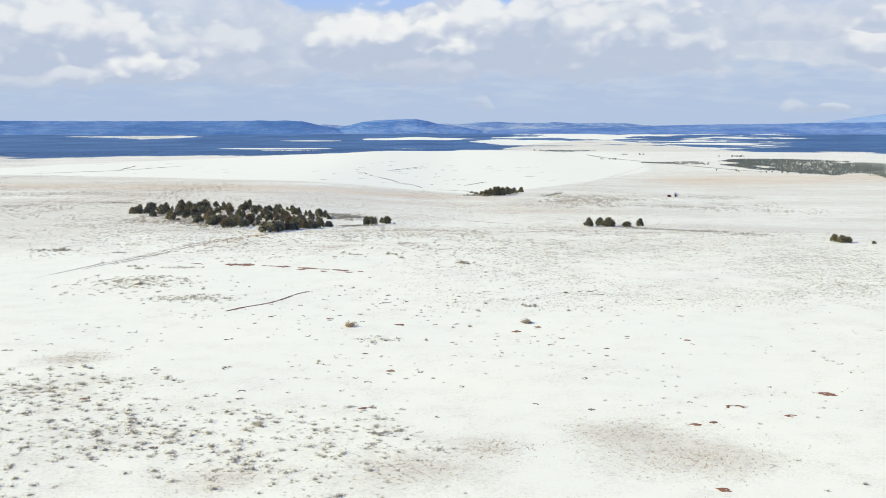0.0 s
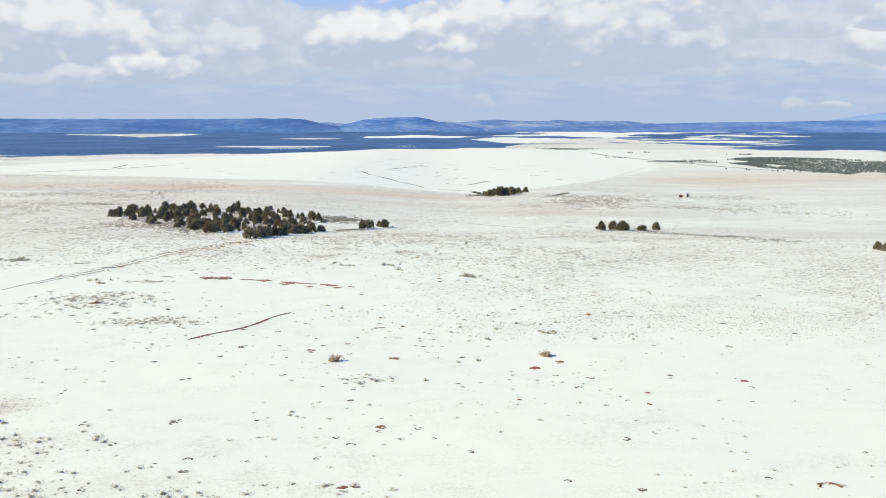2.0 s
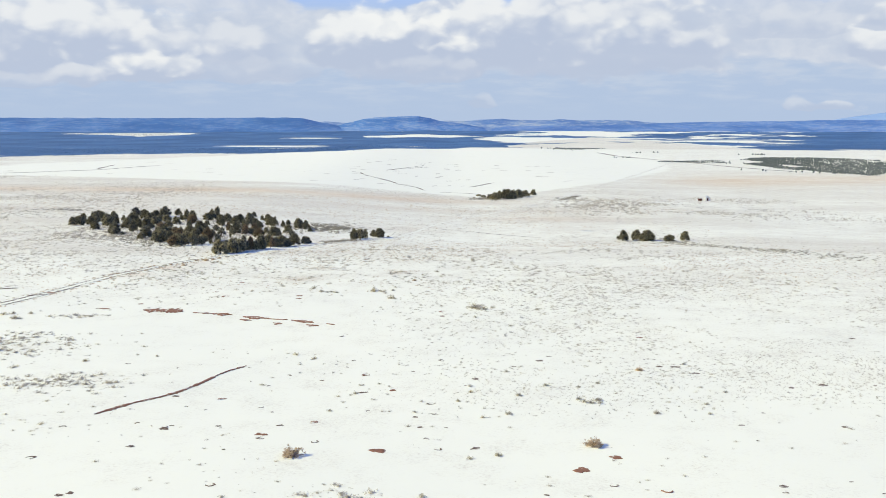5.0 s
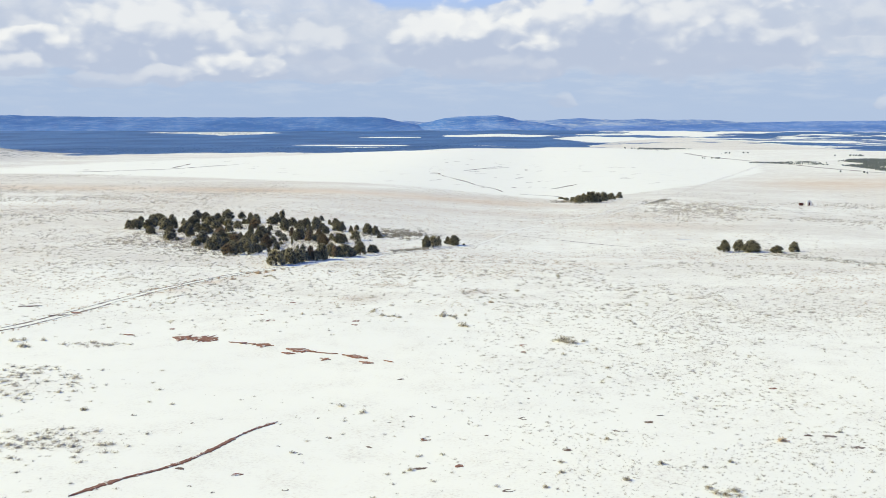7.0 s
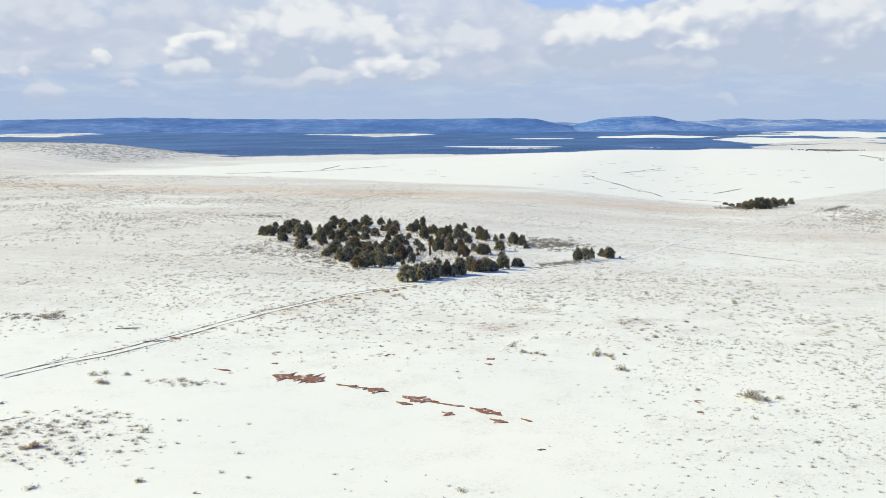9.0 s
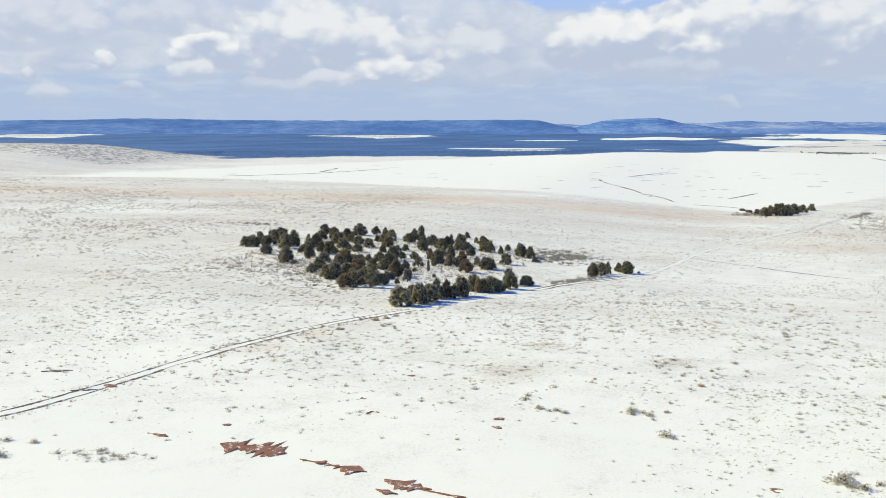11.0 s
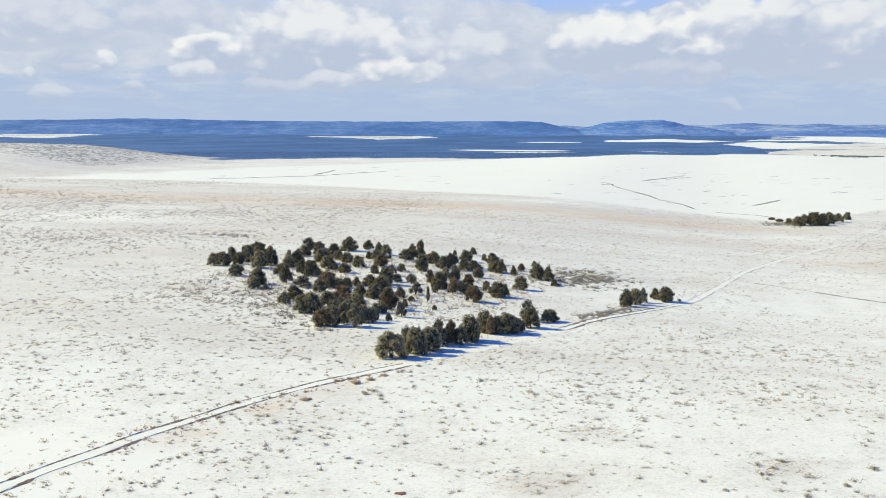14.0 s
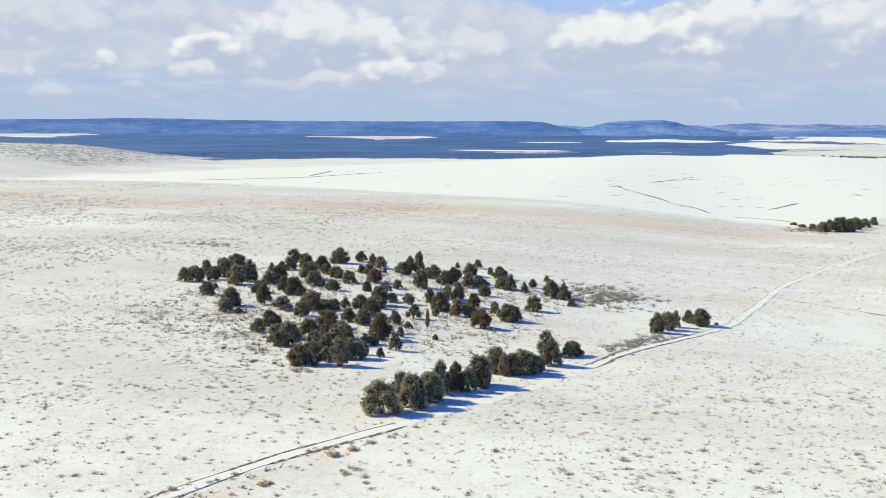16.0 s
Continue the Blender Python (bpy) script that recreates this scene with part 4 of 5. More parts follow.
# ---- brush and grass too many to count ----
def scatter(name, label, category, material, spots, blades, spread, seed, leaf=1.0, tall=0.5):
    """One mesh of loose leafy clumps. spots: x, y, size."""
    rng = np.random.default_rng(seed)
    s = np.asarray(spots)
    n = len(s)
    z = land(s[:, 0], s[:, 1])
    base = np.stack([s[:, 0], s[:, 1], z], 1)[:, None, :]
    size = s[:, 2][:, None, None]
    d = rng.normal(0, 1, (n, blades, 3))
    d[..., 2] = np.abs(d[..., 2]) * 0.9 + 0.15
    d /= np.linalg.norm(d, axis=2, keepdims=True)
    c = base + d * size * rng.uniform(0.1, 1.0, (n, blades, 1)) ** 0.6 * np.array((spread, spread, tall))
    c[..., 2] -= 0.02
    side = np.cross(d, rng.normal(0, 1, (n, blades, 3)))
    side /= np.linalg.norm(side, axis=2, keepdims=True) + 1e-6
    w = leaf * size * rng.uniform(0.09, 0.17, (n, blades, 1))
    ln = leaf * size * rng.uniform(0.22, 0.45, (n, blades, 1))
    tri = np.stack([c - side * w, c + side * w, c + d * ln], 2).reshape(-1, 3, 3)
    v, f = soup(tri)
    # twiggy mound under the sprays: two uneven rings and a top
    m = 6
    ang = np.linspace(0, 2 * math.pi, m, endpoint=False)[None] + rng.uniform(0, 1, (n, 1))
    rings = []
    for r, h in ((0.40, -0.04), (0.27, 0.13)):
        rad = s[:, 2][:, None] * r * spread * rng.uniform(0.45, 1.3, (n, m))
        rings.append(np.stack([s[:, 0][:, None] + rad * np.cos(ang), s[:, 1][:, None] + rad * np.sin(ang), z[:, None] + s[:, 2][:, None] * h * rng.uniform(0.7, 1.3, (n, m))], 2))
    top = np.stack([s[:, 0], s[:, 1], z + s[:, 2] * rng.uniform(0.18, 0.3, n)], 1)[:, None]
    o = len(v) + np.arange(n)[:, None] * (2 * m + 1)
    v += np.concatenate([rings[0], rings[1], top], 1).reshape(-1, 3).tolist()
    for k in range(m):
        q = (k + 1) % m
        f += np.concatenate([o + k, o + q, o + m + q], 1).tolist() + np.concatenate([o + k, o + m + q, o + m + k], 1).tolist() + np.concatenate([o + m + k, o + m + q, o + 2 * m], 1).tolist()
    me = bpy.data.meshes.new(name)
    me.from_pydata(v, [], f)
    me.materials.append(material)
    return tagged(new(name, me), label, category, kind="stuff")


def patchy(rng, n, x0, x1, y0, y1, scale, cut, seed):
    """Random spots kept where a broad noise is high."""
    out = []
    while len(out) < n:
        x, y = rng.uniform(x0, x1), rng.uniform(y0, y1)
        fade = min(x - x0, x1 - x) / (0.22 * (x1 - x0)), min(y - y0, y1 - y) / (0.22 * (y1 - y0))
        if rng.random() > min(1.0, *fade):
            continue
        if noise.noise((x * scale, y * scale, seed)) + 0.4 * noise.noise((x * scale * 4, y * scale * 4, seed)) + rng.normal(0, 0.11) > cut + 0.06:
            out.append((x, y))
    return out


def keep_off(spots, gap):
    """Drops spots on the road's ruts."""
    line, _ = smooth_line(ROAD, 4.0)
    lx = np.array([p.x for p in line])
    ly = np.array([p.y for p in line])
    return [s for s in spots if np.min((lx - s[0]) ** 2 + (ly - s[1]) ** 2) > gap ** 2]


def small(lo, hi):
    """Sizes with many small ones and few large."""
    return 0.8 * (lo + (hi - lo) * rng.random() ** 2.8)


rng = np.random.default_rng(5)
spots = []
# scattered brush on the open snow near the start, thicker in patches
spots += [(x, y, small(0.14, 0.6)) for x, y in patchy(rng, 900, -75, 75, 78, 215, 0.05, 0.05, 1.0)]
for cx, cy, w, h, n in ((-48, 117, 12, 7, 300), (-34, 101, 14, 8, 420), (-18, 92, 8, 6, 160), (-60, 205, 9, 5, 150), (-45, 181, 7, 3.5, 190), (-60, 197, 12, 8, 260), (-9, 145, 3, 2, 40), (-58, 222, 4, 1.5, 60), (-52, 108, 12, 10, 200)):
    spots += [(rng.normal(cx, w * 0.6), rng.normal(cy, h * 0.6), small(0.2, 1.05)) for _ in range(n)]
spots += [(x, y, small(0.10, 0.34)) for x, y in patchy(rng, 10000, -10, 110, 165, 245, 0.03, 0.02, 17.0)]
spots += [(x, y, small(0.16, 0.85)) for x, y in patchy(rng, 750, -62, 12, 76, 112, 0.06, 0.0, 16.0)]
spots += [(x, y, small(0.12, 0.62)) for x, y in patchy(rng, 1300, -100, 70, 225, 350, 0.05, 0.0, 18.0)]
# the speckled belt in the east
spots += [(x, y, small(0.12, 0.46)) for x, y in patchy(rng, 11000, -16, 130, 180, 268, 0.03, 0.02, 2.0)]
spots += [(x, y, small(0.18, 0.75)) for x, y in patchy(rng, 2800, -130, 110, 225, 330, 0.03, -0.05, 3.0)]
spots += [(x, y, small(0.12, 0.65)) for x, y in patchy(rng, 9000, -190, 130, 290, 480, 0.022, -0.02, 4.0)]
spots += [(x, y, small(0.25, 0.9)) for x, y in patchy(rng, 8000, -320, 260, 440, 720, 0.016, 0.0, 5.0) if y < np.interp(x, *FIELD_NEAR)]
spots += [(x, y, rng.uniform(0.5, 1.1)) for x, y in patchy(rng, 1500, 20, 190, 470, 640, 0.02, 0.05, 6.0)]
spots += [(x, y, small(0.12, 0.5)) for x, y in patchy(rng, 3600, 20, 135, 188, 305, 0.05, -0.1, 24.0)]
# tufts on the slope below the grove, and on the western slope
spots += [(x, y, small(0.3, 1.0)) for x, y in patchy(rng, 900, -50, 60, 245, 360, 0.06, 0.0, 21.0)]
spots += [(x, y, small(0.25, 0.8)) for x, y in patchy(rng, 1300, -130, -55, 265, 360, 0.06, -0.05, 22.0)]
spots += [(x, y, small(0.3, 1.2)) for x, y in patchy(rng, 7500, -340, -110, 330, 640, 0.02, -0.05, 23.0)]
# brush under and behind the grove, and along the road
thick = [(rng.normal(-41, 5), rng.normal(407, 7), rng.uniform(0.4, 1.1)) for _ in range(420)]
spots += [(rng.uniform(-112, -48), rng.uniform(335, 415), small(0.3, 1.5)) for _ in range(2600)]
thick += [(-93 + t * 22 + rng.normal(0, 3.5), 355 - t * 33 + rng.normal(0, 3.5), small(0.4, 1.5)) for t in rng.uniform(-0.2, 1, 260)]
thick += [(-34 + t * 7 + rng.normal(0, 0.8), 352 + t * 20 + rng.normal(0, 2), rng.uniform(0.4, 0.9)) for t in rng.uniform(-0.1, 1, 120)]
thick += [(rng.normal(20, 4), rng.normal(612, 6), rng.uniform(0.6, 1.3)) for _ in range(110)]
thick += [(69 + t * 14 + rng.normal(0, 3.5), 378 - t * 50 + rng.normal(0, 5), small(0.25, 1.0)) for t in rng.uniform(-0.3, 1.6, 800)]
thick += [(rng.normal(-144, 6), rng.normal(447, 3), rng.uniform(0.5, 0.9)) for _ in range(70)]
thick += [(rng.normal(-178, 14), rng.normal(428, 3), rng.uniform(0.3, 0.7)) for _ in range(90)]
thick += [(62 + t * 9 + rng.normal(0, 1.5), 612 + t * 20 + rng.normal(0, 3), rng.uniform(0.6, 1.2)) for t in rng.uniform(-0.5, 1, 110)]
thick += [(rng.normal(-97, 3), rng.normal(253, 1.5), rng.uniform(0.4, 0.8)) for _ in range(50)]
spots += [(x, y, rng.uniform(0.5, 1.0)) for x, y in patchy(rng, 2600, -700, -400, 850, 1100, 0.01, -0.1, 14.0)]
spots += [(x, y, rng.uniform(0.5, 1.1)) for x, y in patchy(rng, 1800, -520, -250, 560, 760, 0.01, 0.0, 15.0)]
spots = [q for q in spots if ((q[0] + 68) / 11) ** 2 + ((q[1] - 260) / 8) ** 2 > 1]
spots += [(rng.normal(-54, 9), rng.normal(265, 8), small(0.25, 0.8)) for _ in range(430)]
spots = keep_off(spots, 1.6)
near = [s for s in spots if s[1] < 150 or (s[1] < 335 and s[2] > 0.26)]
away = [s for s in spots if not (s[1] < 150 or (s[1] < 335 and s[2] > 0.26))]
scatter("sagebrush_scatter", "countless small grey-green sagebrush clumps sticking out of snow", "brush", M_SAGE, near, 56, 1.0, 21, 0.44, 0.42)
scatter("sagebrush_thicket", "dense dark grey sagebrush beside the grove and the track", "brush", M_THICKET, keep_off(thick, 1.5), 30, 1.0, 24, 0.55, 0.5)
scatter("low_brush", "fine grey speckle of low brush over snowy rangeland", "brush", M_BRUSH, away, 8, 0.9, 23)

spots = [(x, y, rng.uniform(0.16, 0.36)) for x, y in patchy(rng, 5200, -140, 110, 240, 400, 0.02, -0.1, 8.0)]
spots += [(x, y, rng.uniform(0.22, 0.5)) for x, y in patchy(rng, 5000, -260, 170, 400, 640, 0.014, -0.1, 9.0) if y < np.interp(x, *FIELD_NEAR)]
spots += [(-66 + t * 15 + rng.normal(0, 1.6), 262 + t * 36 + rng.normal(0, 1.5), rng.uniform(0.25, 0.5)) for t in rng.uniform(0, 1, 160)]
for cx, cy, w, h, n in ((-19, 87, 4.5, 3.2, 350), (-3, 89, 5.5, 3.8, 500), (4, 95, 4, 3, 350), (23, 92, 7, 5, 900), (18, 100, 6, 4.5, 550), (-49, 133, 4.5, 4, 500), (-29, 260.5, 3.6, 2.8, 160), (-26, 276.5, 3, 2.4, 200), (-10, 270, 3.6, 2.4, 200)):
    spots += [(rng.normal(cx, w * 0.6), rng.normal(cy, h * 0.6), small(0.10, 0.30)) for _ in range(n)]
line, nrm = smooth_line(ROAD[1:8], 0.5)
for _ in range(230):
    k = rng.integers(0, len(line))
    p = line[k] + nrm[k] * float(rng.choice((-1, 1)) * rng.uniform(1.25, 2.4))
    spots.append((p.x, p.y, small(0.16, 0.62)))
scatter("dry_grass", "dry straw-coloured grass tufts through thin snow", "grass", M_TUFT, keep_off(spots, 1.2), 8, 0.8, 22)


# ---- bare soil ----
def soil_blob(cx, cy, w, h, turn, seed, lift, hollow):
    """A ragged mound of bare soil, or a crescent of it round a snowy middle."""
    v, f = [], []
    n = 18
    span = 2 * math.pi if not hollow else 2 * math.pi * 0.68
    for i in range(n + 1):
        a = span * i / n
        edge = 1 + (0.35 if hollow else 0.6) * noise.noise((math.cos(a) * 1.6 + seed, math.sin(a) * 1.6, seed)) + (0.28 if hollow else 0.5) * noise.noise((math.cos(a) * 5, math.sin(a) * 5 + seed, 2))
        end = 1.0 if not hollow else max(0.08, math.sin(math.pi * i / n)) ** 0.6
        for r, z in ((1.0, 0.0), (0.8, lift), (0.55, lift * 0.8), (0.0, lift * 0.7)) if not hollow else ((1.08, 0.0), (0.95, lift), (0.74, lift), (0.55, 0.0)):
            if hollow:
                rr = 0.84 + (r - 0.84) * end
            else:
                rr = r
            x0, y0 = rr * edge * w * math.cos(a + seed), rr * edge * h * math.sin(a + seed)
            x, y = cx + x0 * math.cos(turn) - y0 * math.sin(turn), cy + x0 * math.sin(turn) + y0 * math.cos(turn)
            v.append((x, y, float(land(x, y)) + 0.01 + z))
    for i in range(n):
        for j in range(3):
            k = i * 4 + j
            f.append((k, k + 4, k + 5, k + 1))
    return v, f


def join_blobs(rows):
    v, f = [], []
    for r in rows:
        a, b = soil_blob(*r)
        o = len(v)
        v += a
        f += [tuple(o + q for q in t) for t in b]
    return v, f


def blob_field(name, label, material, rows):
    v, f = join_blobs(rows)
    me = bpy.data.meshes.new(name)
    me.from_pydata(v, [], f)
    me.materials.append(material)
    return tagged(new(name, me), label, "soil", kind="stuff")


# melted-out rings: x, y, half width
RINGS_A = [(-37.6, 154.6, 0.56), (-18.1, 160.1, 0.54), (-27.7, 127.2, 0.65), (-23.5, 116, 0.59), (-23.1, 112.7, 0.57), (-12, 116.6, 0.36), (-6.8, 124.9, 0.42), (-10.9, 123, 0.41), (-9.3, 120.7, 0.61), (1.9, 118.3, 0.43), (-1.5, 122.5, 0.38), (10, 110.5, 0.43), (16, 108.4, 0.49), (16.9, 122, 0.48), (27.2, 111.2, 0.38), (-0.7, 105.5, 0.36), (-56.1, 137.5, 0.54), (-60.3, 138.1, 0.47), (-55.6, 141.9, 0.48), (50.4, 137.7, 0.42), (38.3, 118.6, 0.36), (34.8, 141.9, 0.4), (-36.7, 126.3, 0.35), (-28, 128.1, 0.37), (-27.3, 128.3, 0.38), (-20, 147.4, 0.52), (-31.5, 145.2, 0.39), (-30.8, 145.7, 0.34), (-29.6, 157.6, 0.41), (-28.1, 163.2, 0.53)]
RINGS_B = [(-38.1, 163.8, 0.43), (-13, 159.1, 0.41), (-52.2, 175.4, 0.43), (-36.7, 127.4, 0.28), (-10.7, 136.1, 0.46), (-10.6, 185, 0.47), (41.9, 180.4, 0.68), (19.6, 136.1, 0.3), (-31.2, 165, 0.32), (-28.2, 163.8, 0.35), (-27.6, 164.1, 0.31), (-23, 164.1, 0.31), (-20.1, 171.1, 0.34), (-21.4, 180.4, 0.27), (-20.8, 179.9, 0.27), (-27.9, 171.1, 0.24), (-25.6, 169.9, 0.21), (-18.6, 169.2, 0.21), (-1.3, 192.5, 0.54), (-12.3, 192.2, 0.33), (-19.3, 184.8, 0.34), (37.3, 186.2, 0.25)]
# red patches
RED_SPOTS_A = [(43.8, 115.2, 0.97), (31.7, 109.4, 1.05), (36.8, 105.8, 0.71), (25.9, 102.9, 0.58), (27.9, 103.6, 0.47), (-8.9, 108.9, 0.56), (-40.5, 112.7, 0.64), (23.6, 83.6, 0.62), (17, 146.3, 0.45), (34.7, 144.6, 0.5), (22.4, 139.3, 0.37), (14.9, 141.7, 0.43), (10.8, 151.6, 0.71), (14.2, 154.8, 0.55), (7.7, 136.5, 0.3), (-18.3, 161.3, 0.58), (-7, 156.6, 0.69), (-6.8, 126.4, 0.55), (21.7, 134.7, 0.33), (-24.9, 174.2, 0.45), (-13.8, 165.4, 0.41), (-10.2, 185.2, 0.5), (26, 206.7, 0.4), (-6.7, 177.9, 0.36), (-1.4, 226.4, 0.58), (-1.5, 222.3, 0.34), (-25.7, 237.8, 0.54), (-38.5, 239.8, 0.64), (-41.2, 245, 0.34), (-69.9, 243.7, 0.67)]
RED_SPOTS_B = [(-26, 240.7, 0.53), (-51.1, 233.2, 0.39), (-39, 256, 0.48)]
rows = []
for x, y, w in RINGS_A + RINGS_B:
    rows.append((x, y, w * 0.8, w * rng.uniform(0.6, 1.0), rng.uniform(-0.4, 0.4), rng.uniform(0, 50), 0.035, rng.random() < 0.75))
for x, y in patchy(rng, 110, -70, 75, 84, 220, 0.03, -0.2, 11.0):
    s = 0.14 + 0.28 * rng.random() ** 2
    rows.append((x, y, s * 1.2, s * rng.uniform(0.5, 1.1), rng.uniform(-0.5, 0.5), rng.uniform(0, 50), 0.03, rng.random() < 0.5))
blob_field("soil_rings", "small dark rings of bare soil melted out of snow", M_DARKSOIL, rows)
rows = []
for x, y, w in RED_SPOTS_A + RED_SPOTS_B:
    rows.append((x, y, w, w * rng.uniform(0.55, 1.0), rng.uniform(-0.5, 0.5), rng.uniform(0, 50), 0.06, rng.random() < 0.3))
blob_field("red_soil_patches", "small patches of bare red soil in snow", M_REDSOIL, rows)

# cut banks and ditches where red earth shows
ditch = tagged(new("ditch"), "curved ditch of bare red soil cutting through snow", "ditch", kind="structure")
part("bank", ribbon([(-36.5, 168), (-34, 172), (-31.2, 175.2), (-29, 180), (-27, 186), (-25, 189.5)], 0.25, 0, 0.5, 0.06, 2.2, 1.0), M_REDSOIL, ditch)
bank = tagged(new("eroded_bank"), "broken line of eroded red earth banks in snow", "bank", kind="structure")
for i, (pts, w) in enumerate((([(-49, 227.4), (-45.5, 226.8), (-42, 226)], 2.6), ([(-40.5, 224.8), (-37, 223.8), (-33.6, 223)], 2.8), ([(-32, 221.6), (-29.5, 220.6), (-27.5, 220.2)], 1.2),
                              ([(-28.5, 220.2), (-26, 219.6), (-24.5, 219.4)], 0.5), ([(-24.2, 218.8), (-22, 217.8), (-20.3, 216.8)], 2.2), ([(-21.4, 215.6), (-20.2, 215), (-19.2, 214.6)], 1.2), ([(-18.6, 216), (-17, 215)], 0.6),
                              ([(-32, 219.5), (-30.8, 219.1), (-29.8, 218.9)], 0.9), ([(-26.6, 216.8), (-25.6, 216.4), (-24.8, 216.1)], 1.0), ([(-57, 228.8), (-55.4, 228.5), (-54.4, 228.2)], 0.8))):
    part("bank", ribbon(pts, 0.25, 0, w * 0.7, 0.10, 5.5 + i, 1.5), M_REDSOIL, bank)
for i, (pts, w) in enumerate((([(-81, 247.5), (-79, 248.6), (-77.5, 249.2)], 0.9), ([(-72.5, 240.5), (-71, 241.6), (-69.8, 242)], 1.3))):
    part("bank", ribbon(pts, 0.35, 0, w, 0.1, 15.5 + i, 0.75), M_RUT, bank)

# drainage lines and drifts across the white field
gully = tagged(new("gully"), "thin dark drainage gully winding through a snowfield", "gully", kind="structure")
for i, (pts, w) in enumerate((([(-70, 816), (-62, 806), (-60, 790), (-48, 760), (-37, 734), (-31, 712)], 1.5), ([(-31, 712), (-25, 702), (-19, 691), (-13, 664)], 1.1), ([(13, 708), (22, 730), (32, 754)], 2.2),
                              ([(-47, 850), (-32, 895), (-19, 937)], 2.0), ([(-32, 880), (-22, 905), (-14, 918)], 1.6), ([(-312, 780), (-285, 805), (-262, 833), (-250, 866), (-232, 912)], 2.6), ([(-266, 843), (-270, 880), (-276, 920)], 2.4),
                              ([(-5, 660), (10, 655), (22, 640)], 1.2))):
    part("channel", ribbon(pts, 3.0, 0, w, 0.1, 25.5 + i, 0.7, gaps=0.3), M_DARKSOIL, gully)


rows = []
for _ in range(46):
    x, y = rng.uniform(-70, 85), rng.uniform(690, 1000)
    if y > np.interp(x, *FIELD_NEAR) + 15:
        rows.append((x, y, rng.uniform(1.5, 6.0), rng.uniform(0.3, 0.7), rng.uniform(0.6, 1.2), rng.uniform(0, 50), 0.05, False))
for _ in range(26):
    x, y = rng.uniform(-330, -70), rng.uniform(700, 1000)
    if np.interp(x, *FIELD_NEAR) + 15 < y < np.interp(x, *FIELD_FAR) - 15:
        rows.append((x, y, rng.uniform(1.5, 5.0), rng.uniform(0.3, 0.6), rng.uniform(0.6, 1.2), rng.uniform(0, 50), 0.04, False))
blob_field("bare_streaks", "thin streaks of bare ground in a wide snowfield", M_RUT, rows)


# ---- well house and trough ----
def box(bm, x0, x1, y0, y1, z0, z1):
    vs = [bm.verts.new(p) for p in ((x0, y0, z0), (x1, y0, z0), (x1, y1, z0), (x0, y1, z0), (x0, y0, z1), (x1, y0, z1), (x1, y1, z1), (x0, y1, z1))]
    for q in ((0, 3, 2, 1), (4, 5, 6, 7), (0, 1, 5, 4), (1, 2, 6, 5), (2, 3, 7, 6), (3, 0, 4, 7)):
        bm.faces.new([vs[i] for i in q])


M_WHITE = plain_material("weathered_white_paint", (0.62, 0.61, 0.58, 1), (0.8, 0.79, 0.76, 1), 2.0, 0.7)
M_TIN = plain_material("dull_roof_tin", (0.5, 0.5, 0.5, 1), (0.68, 0.68, 0.67, 1), 1.5, 0.5, 0.3)
M_RUST = plain_material("dark_rusty_steel", (0.07, 0.03, 0.025, 1), (0.16, 0.06, 0.045, 1), 3.0, 0.8)
shed = thing("shed", "small white gabled shed standing alone on rangeland", "shed", at_ground(137.5, 612, 0.05))
bm = bmesh.new()
box(bm, -1.0, 1.0, -1.2, 1.2, 0, 1.9)
for y0, y1 in ((-1.2, -1.12), (1.12, 1.2)):
    a = [bm.verts.new(p) for p in ((-1.0, y0, 1.9), (1.0, y0, 1.9), (0, y0, 2.75), (-1.0, y1, 1.9), (1.0, y1, 1.9), (0, y1, 2.75))]
    bm.faces.new((a[0], a[1], a[2]))
    bm.faces.new((a[5], a[4], a[3]))
part("wall", bm, M_WHITE, shed)
for s in (-1, 1):
    bm = bmesh.new()
    pts = [(0, -1.4, 2.86), (s * 1.2, -1.4, 1.82), (s * 1.2, 1.4, 1.82), (0, 1.4, 2.86)]
    lo = [bm.verts.new((x, y, z - 0.07)) for x, y, z in pts]
    hi = [bm.verts.new(p) for p in pts]
    bm.faces.new(lo[::-1])
    bm.faces.new(hi)
    for i in range(4):
        bm.faces.new((lo[i], lo[(i + 1) % 4], hi[(i + 1) % 4], hi[i]))
    part("roof", bm, M_TIN, shed)
bm = bmesh.new()
box(bm, -0.4, 0.4, -1.25, -1.2, 0.02, 1.7)
part("door", bm, M_RUST, shed, "dark plank door")
tank = thing("stock_tank", "dark rusty steel stock tank beside the shed", "tank", at_ground(133.6, 611, 0.03))
bm = bmesh.new()
for a0, a1, b0, b1 in ((-0.9, 0.9, -0.7, -0.62), (-0.9, 0.9, 0.62, 0.7), (-0.9, -0.82, -0.62, 0.62), (0.82, 0.9, -0.62, 0.62)):
    box(bm, a0, a1, b0, b1, 0, 1.1)
box(bm, -0.82, 0.82, -0.62, 0.62, 0, 0.1)
part("body", bm, M_RUST, tank)
bm = bmesh.new()
for a0, a1, b0, b1 in ((-0.96, 0.96, -0.76, -0.6), (-0.96, 0.96, 0.6, 0.76), (-0.96, -0.8, -0.6, 0.6), (0.8, 0.96, -0.6, 0.6)):
    box(bm, a0, a1, b0, b1, 1.1, 1.18)
part("rim", bm, M_RUST, tank)


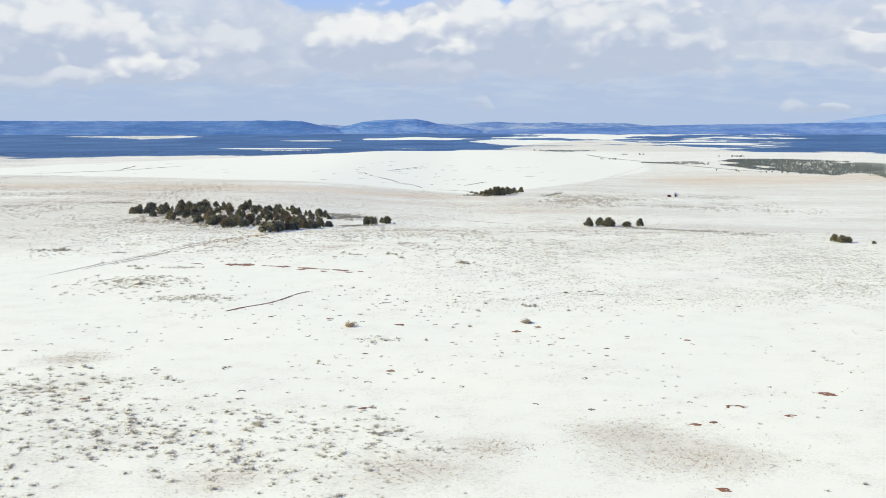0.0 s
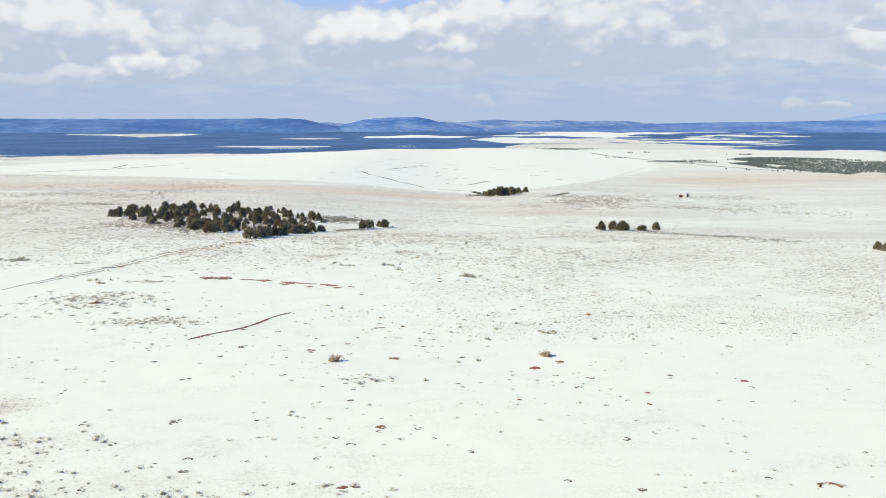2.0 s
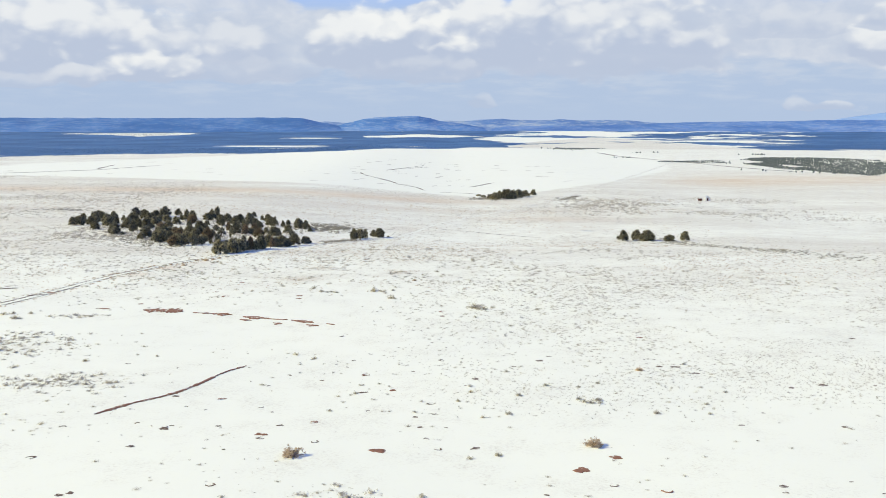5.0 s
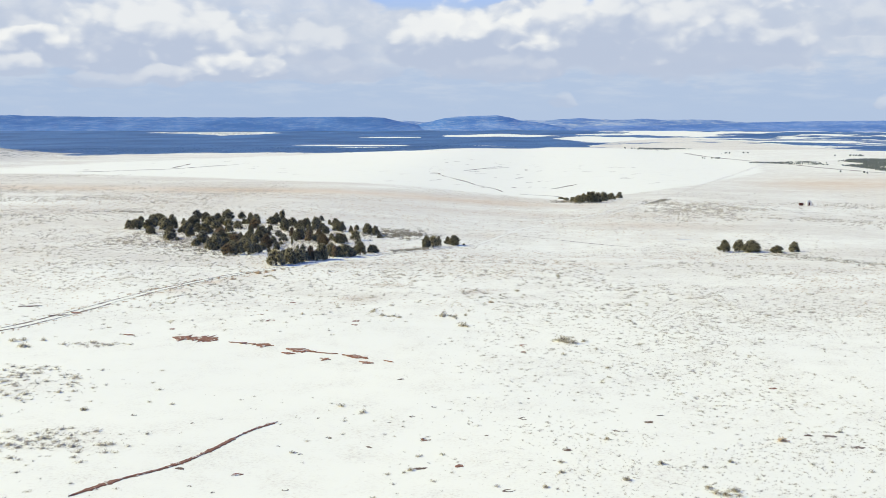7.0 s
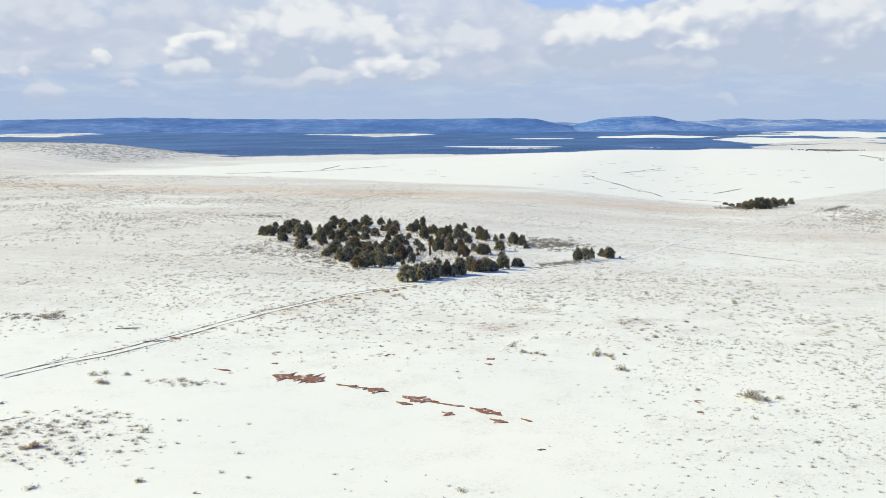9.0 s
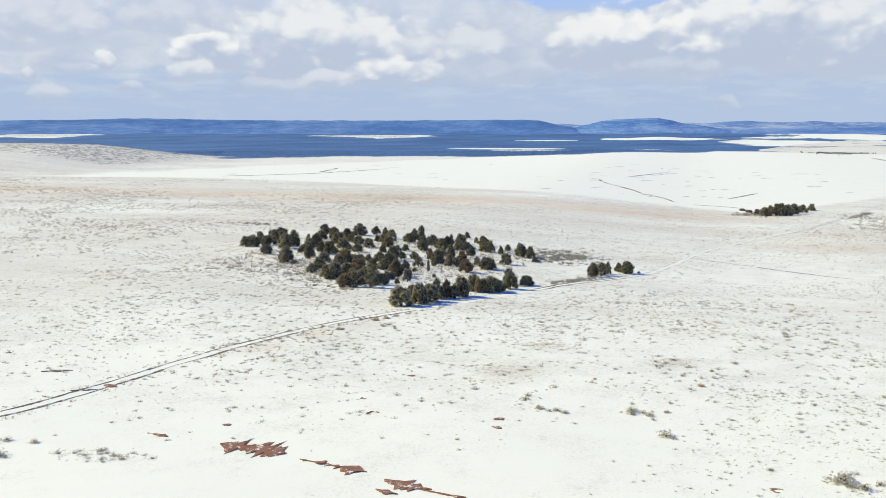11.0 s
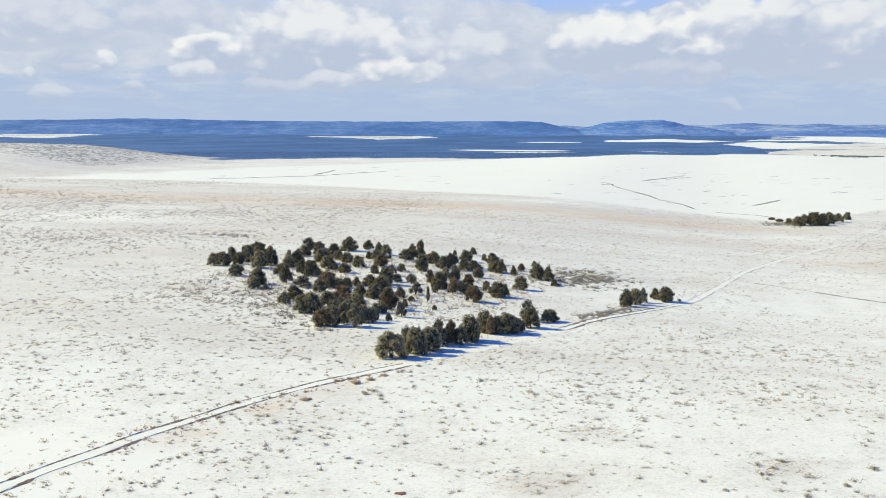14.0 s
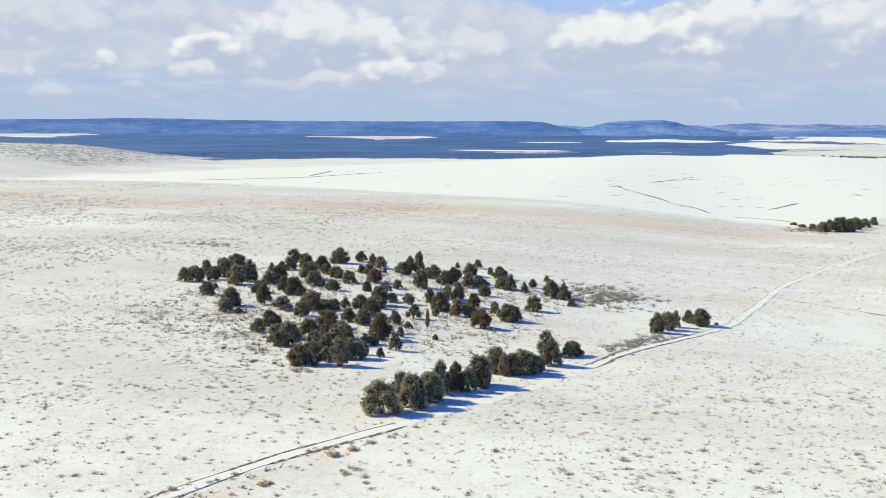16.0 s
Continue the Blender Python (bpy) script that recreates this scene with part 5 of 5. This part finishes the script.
# ---- far woods ----
def far_wood(name, label, material, spots, seed):
    """Distant conifers as small uneven crowns, joined. spots: x, y, height."""
    rng = np.random.default_rng(seed)
    bm = bmesh.new()
    bmesh.ops.create_icosphere(bm, subdivisions=1, radius=1)
    ball = np.array([q.co[:] for q in bm.verts])
    tri = np.array([[q.index for q in fc.verts] for fc in bm.faces])
    bm.free()
    s = np.asarray(spots)
    n = len(s)
    r = s[:, 2][:, None]
    jit = rng.uniform(0.65, 1.2, (n, len(ball), 1))
    v = ball[None] * jit * np.array((0.5, 0.5, 0.58)) * r[:, :, None]
    v[..., 0] += s[:, 0][:, None]
    v[..., 1] += s[:, 1][:, None]
    v[..., 2] += (land(s[:, 0], s[:, 1]) + s[:, 2] * 0.5)[:, None]
    f = tri[None] + (np.arange(n) * len(ball))[:, None, None]
    me = bpy.data.meshes.new(name)
    me.from_pydata(v.reshape(-1, 3).tolist(), [], f.reshape(-1, 3).tolist())
    me.materials.append(material)
    return tagged(new(name, me), label, "forest", kind="stuff")


spots = []
NEAR_EDGE = ((269, 1014), (281, 927), (310, 867), (345, 819), (390, 757))
FAR_EDGE = ((302, 1089), (337, 1108), (390, 1089), (429, 1018), (481, 926))
while len(spots) < 7600:       # dark juniper wood on the eastern rise
    u, w = rng.uniform(0, 3.6), rng.random() ** 1.1
    ends = []
    for rim in (NEAR_EDGE, FAR_EDGE):
        ends.append([float(np.interp(u, range(5), [p[c] for p in rim])) for c in (0, 1)])
    x, y = (ends[0][c] + (ends[1][c] - ends[0][c]) * w + rng.normal(0, 3) for c in (0, 1))
    if noise.noise((x * 0.03, y * 0.015, 4.0)) + 0.6 * w > -0.15 + 0.25 * rng.random():
        spots.append((x, y, rng.uniform(0.6, 1.35)))
while len(spots) < 7900:
    t = rng.random()
    spots.append((198 + 62 * t + rng.normal(0, 2), 1030 + rng.uniform(-1, 1) * 32 * t, rng.uniform(0.6, 1.2)))
for cx, cy, w, h, n in ((160, 1440, 22, 50, 130), (205, 1600, 20, 50, 110), (178, 1105, 12, 5, 10), (330, 1180, 14, 6, 16), (215, 1240, 5, 3, 4), (240, 1250, 4, 3, 4)):
    spots += [(rng.normal(cx, w * 0.6), rng.normal(cy, h * 0.6), rng.uniform(0.9, 1.9)) for _ in range(n)]
spots += [(300 + t * 100 + rng.normal(0, 4), 872 - t * 70 + rng.normal(0, 3), rng.uniform(0.8, 2.0)) for t in rng.uniform(-0.6, 1, 30)]
far_wood("juniper_wood", "dense dark juniper wood on a far snowy rise", M_WOODFAR, spots, 31)

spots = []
while len(spots) < 13000:       # woods behind the field, crowns coloured blue for haze
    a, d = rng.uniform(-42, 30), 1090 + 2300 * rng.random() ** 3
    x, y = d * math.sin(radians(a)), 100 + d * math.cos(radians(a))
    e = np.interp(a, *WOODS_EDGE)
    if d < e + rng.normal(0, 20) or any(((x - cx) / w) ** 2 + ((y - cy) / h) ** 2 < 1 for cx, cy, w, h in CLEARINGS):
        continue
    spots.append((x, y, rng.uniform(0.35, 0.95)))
far_wood("conifer_forest", "endless conifer forest beyond the snowfields, painted haze-blue", M_WOODHAZE, spots, 32)
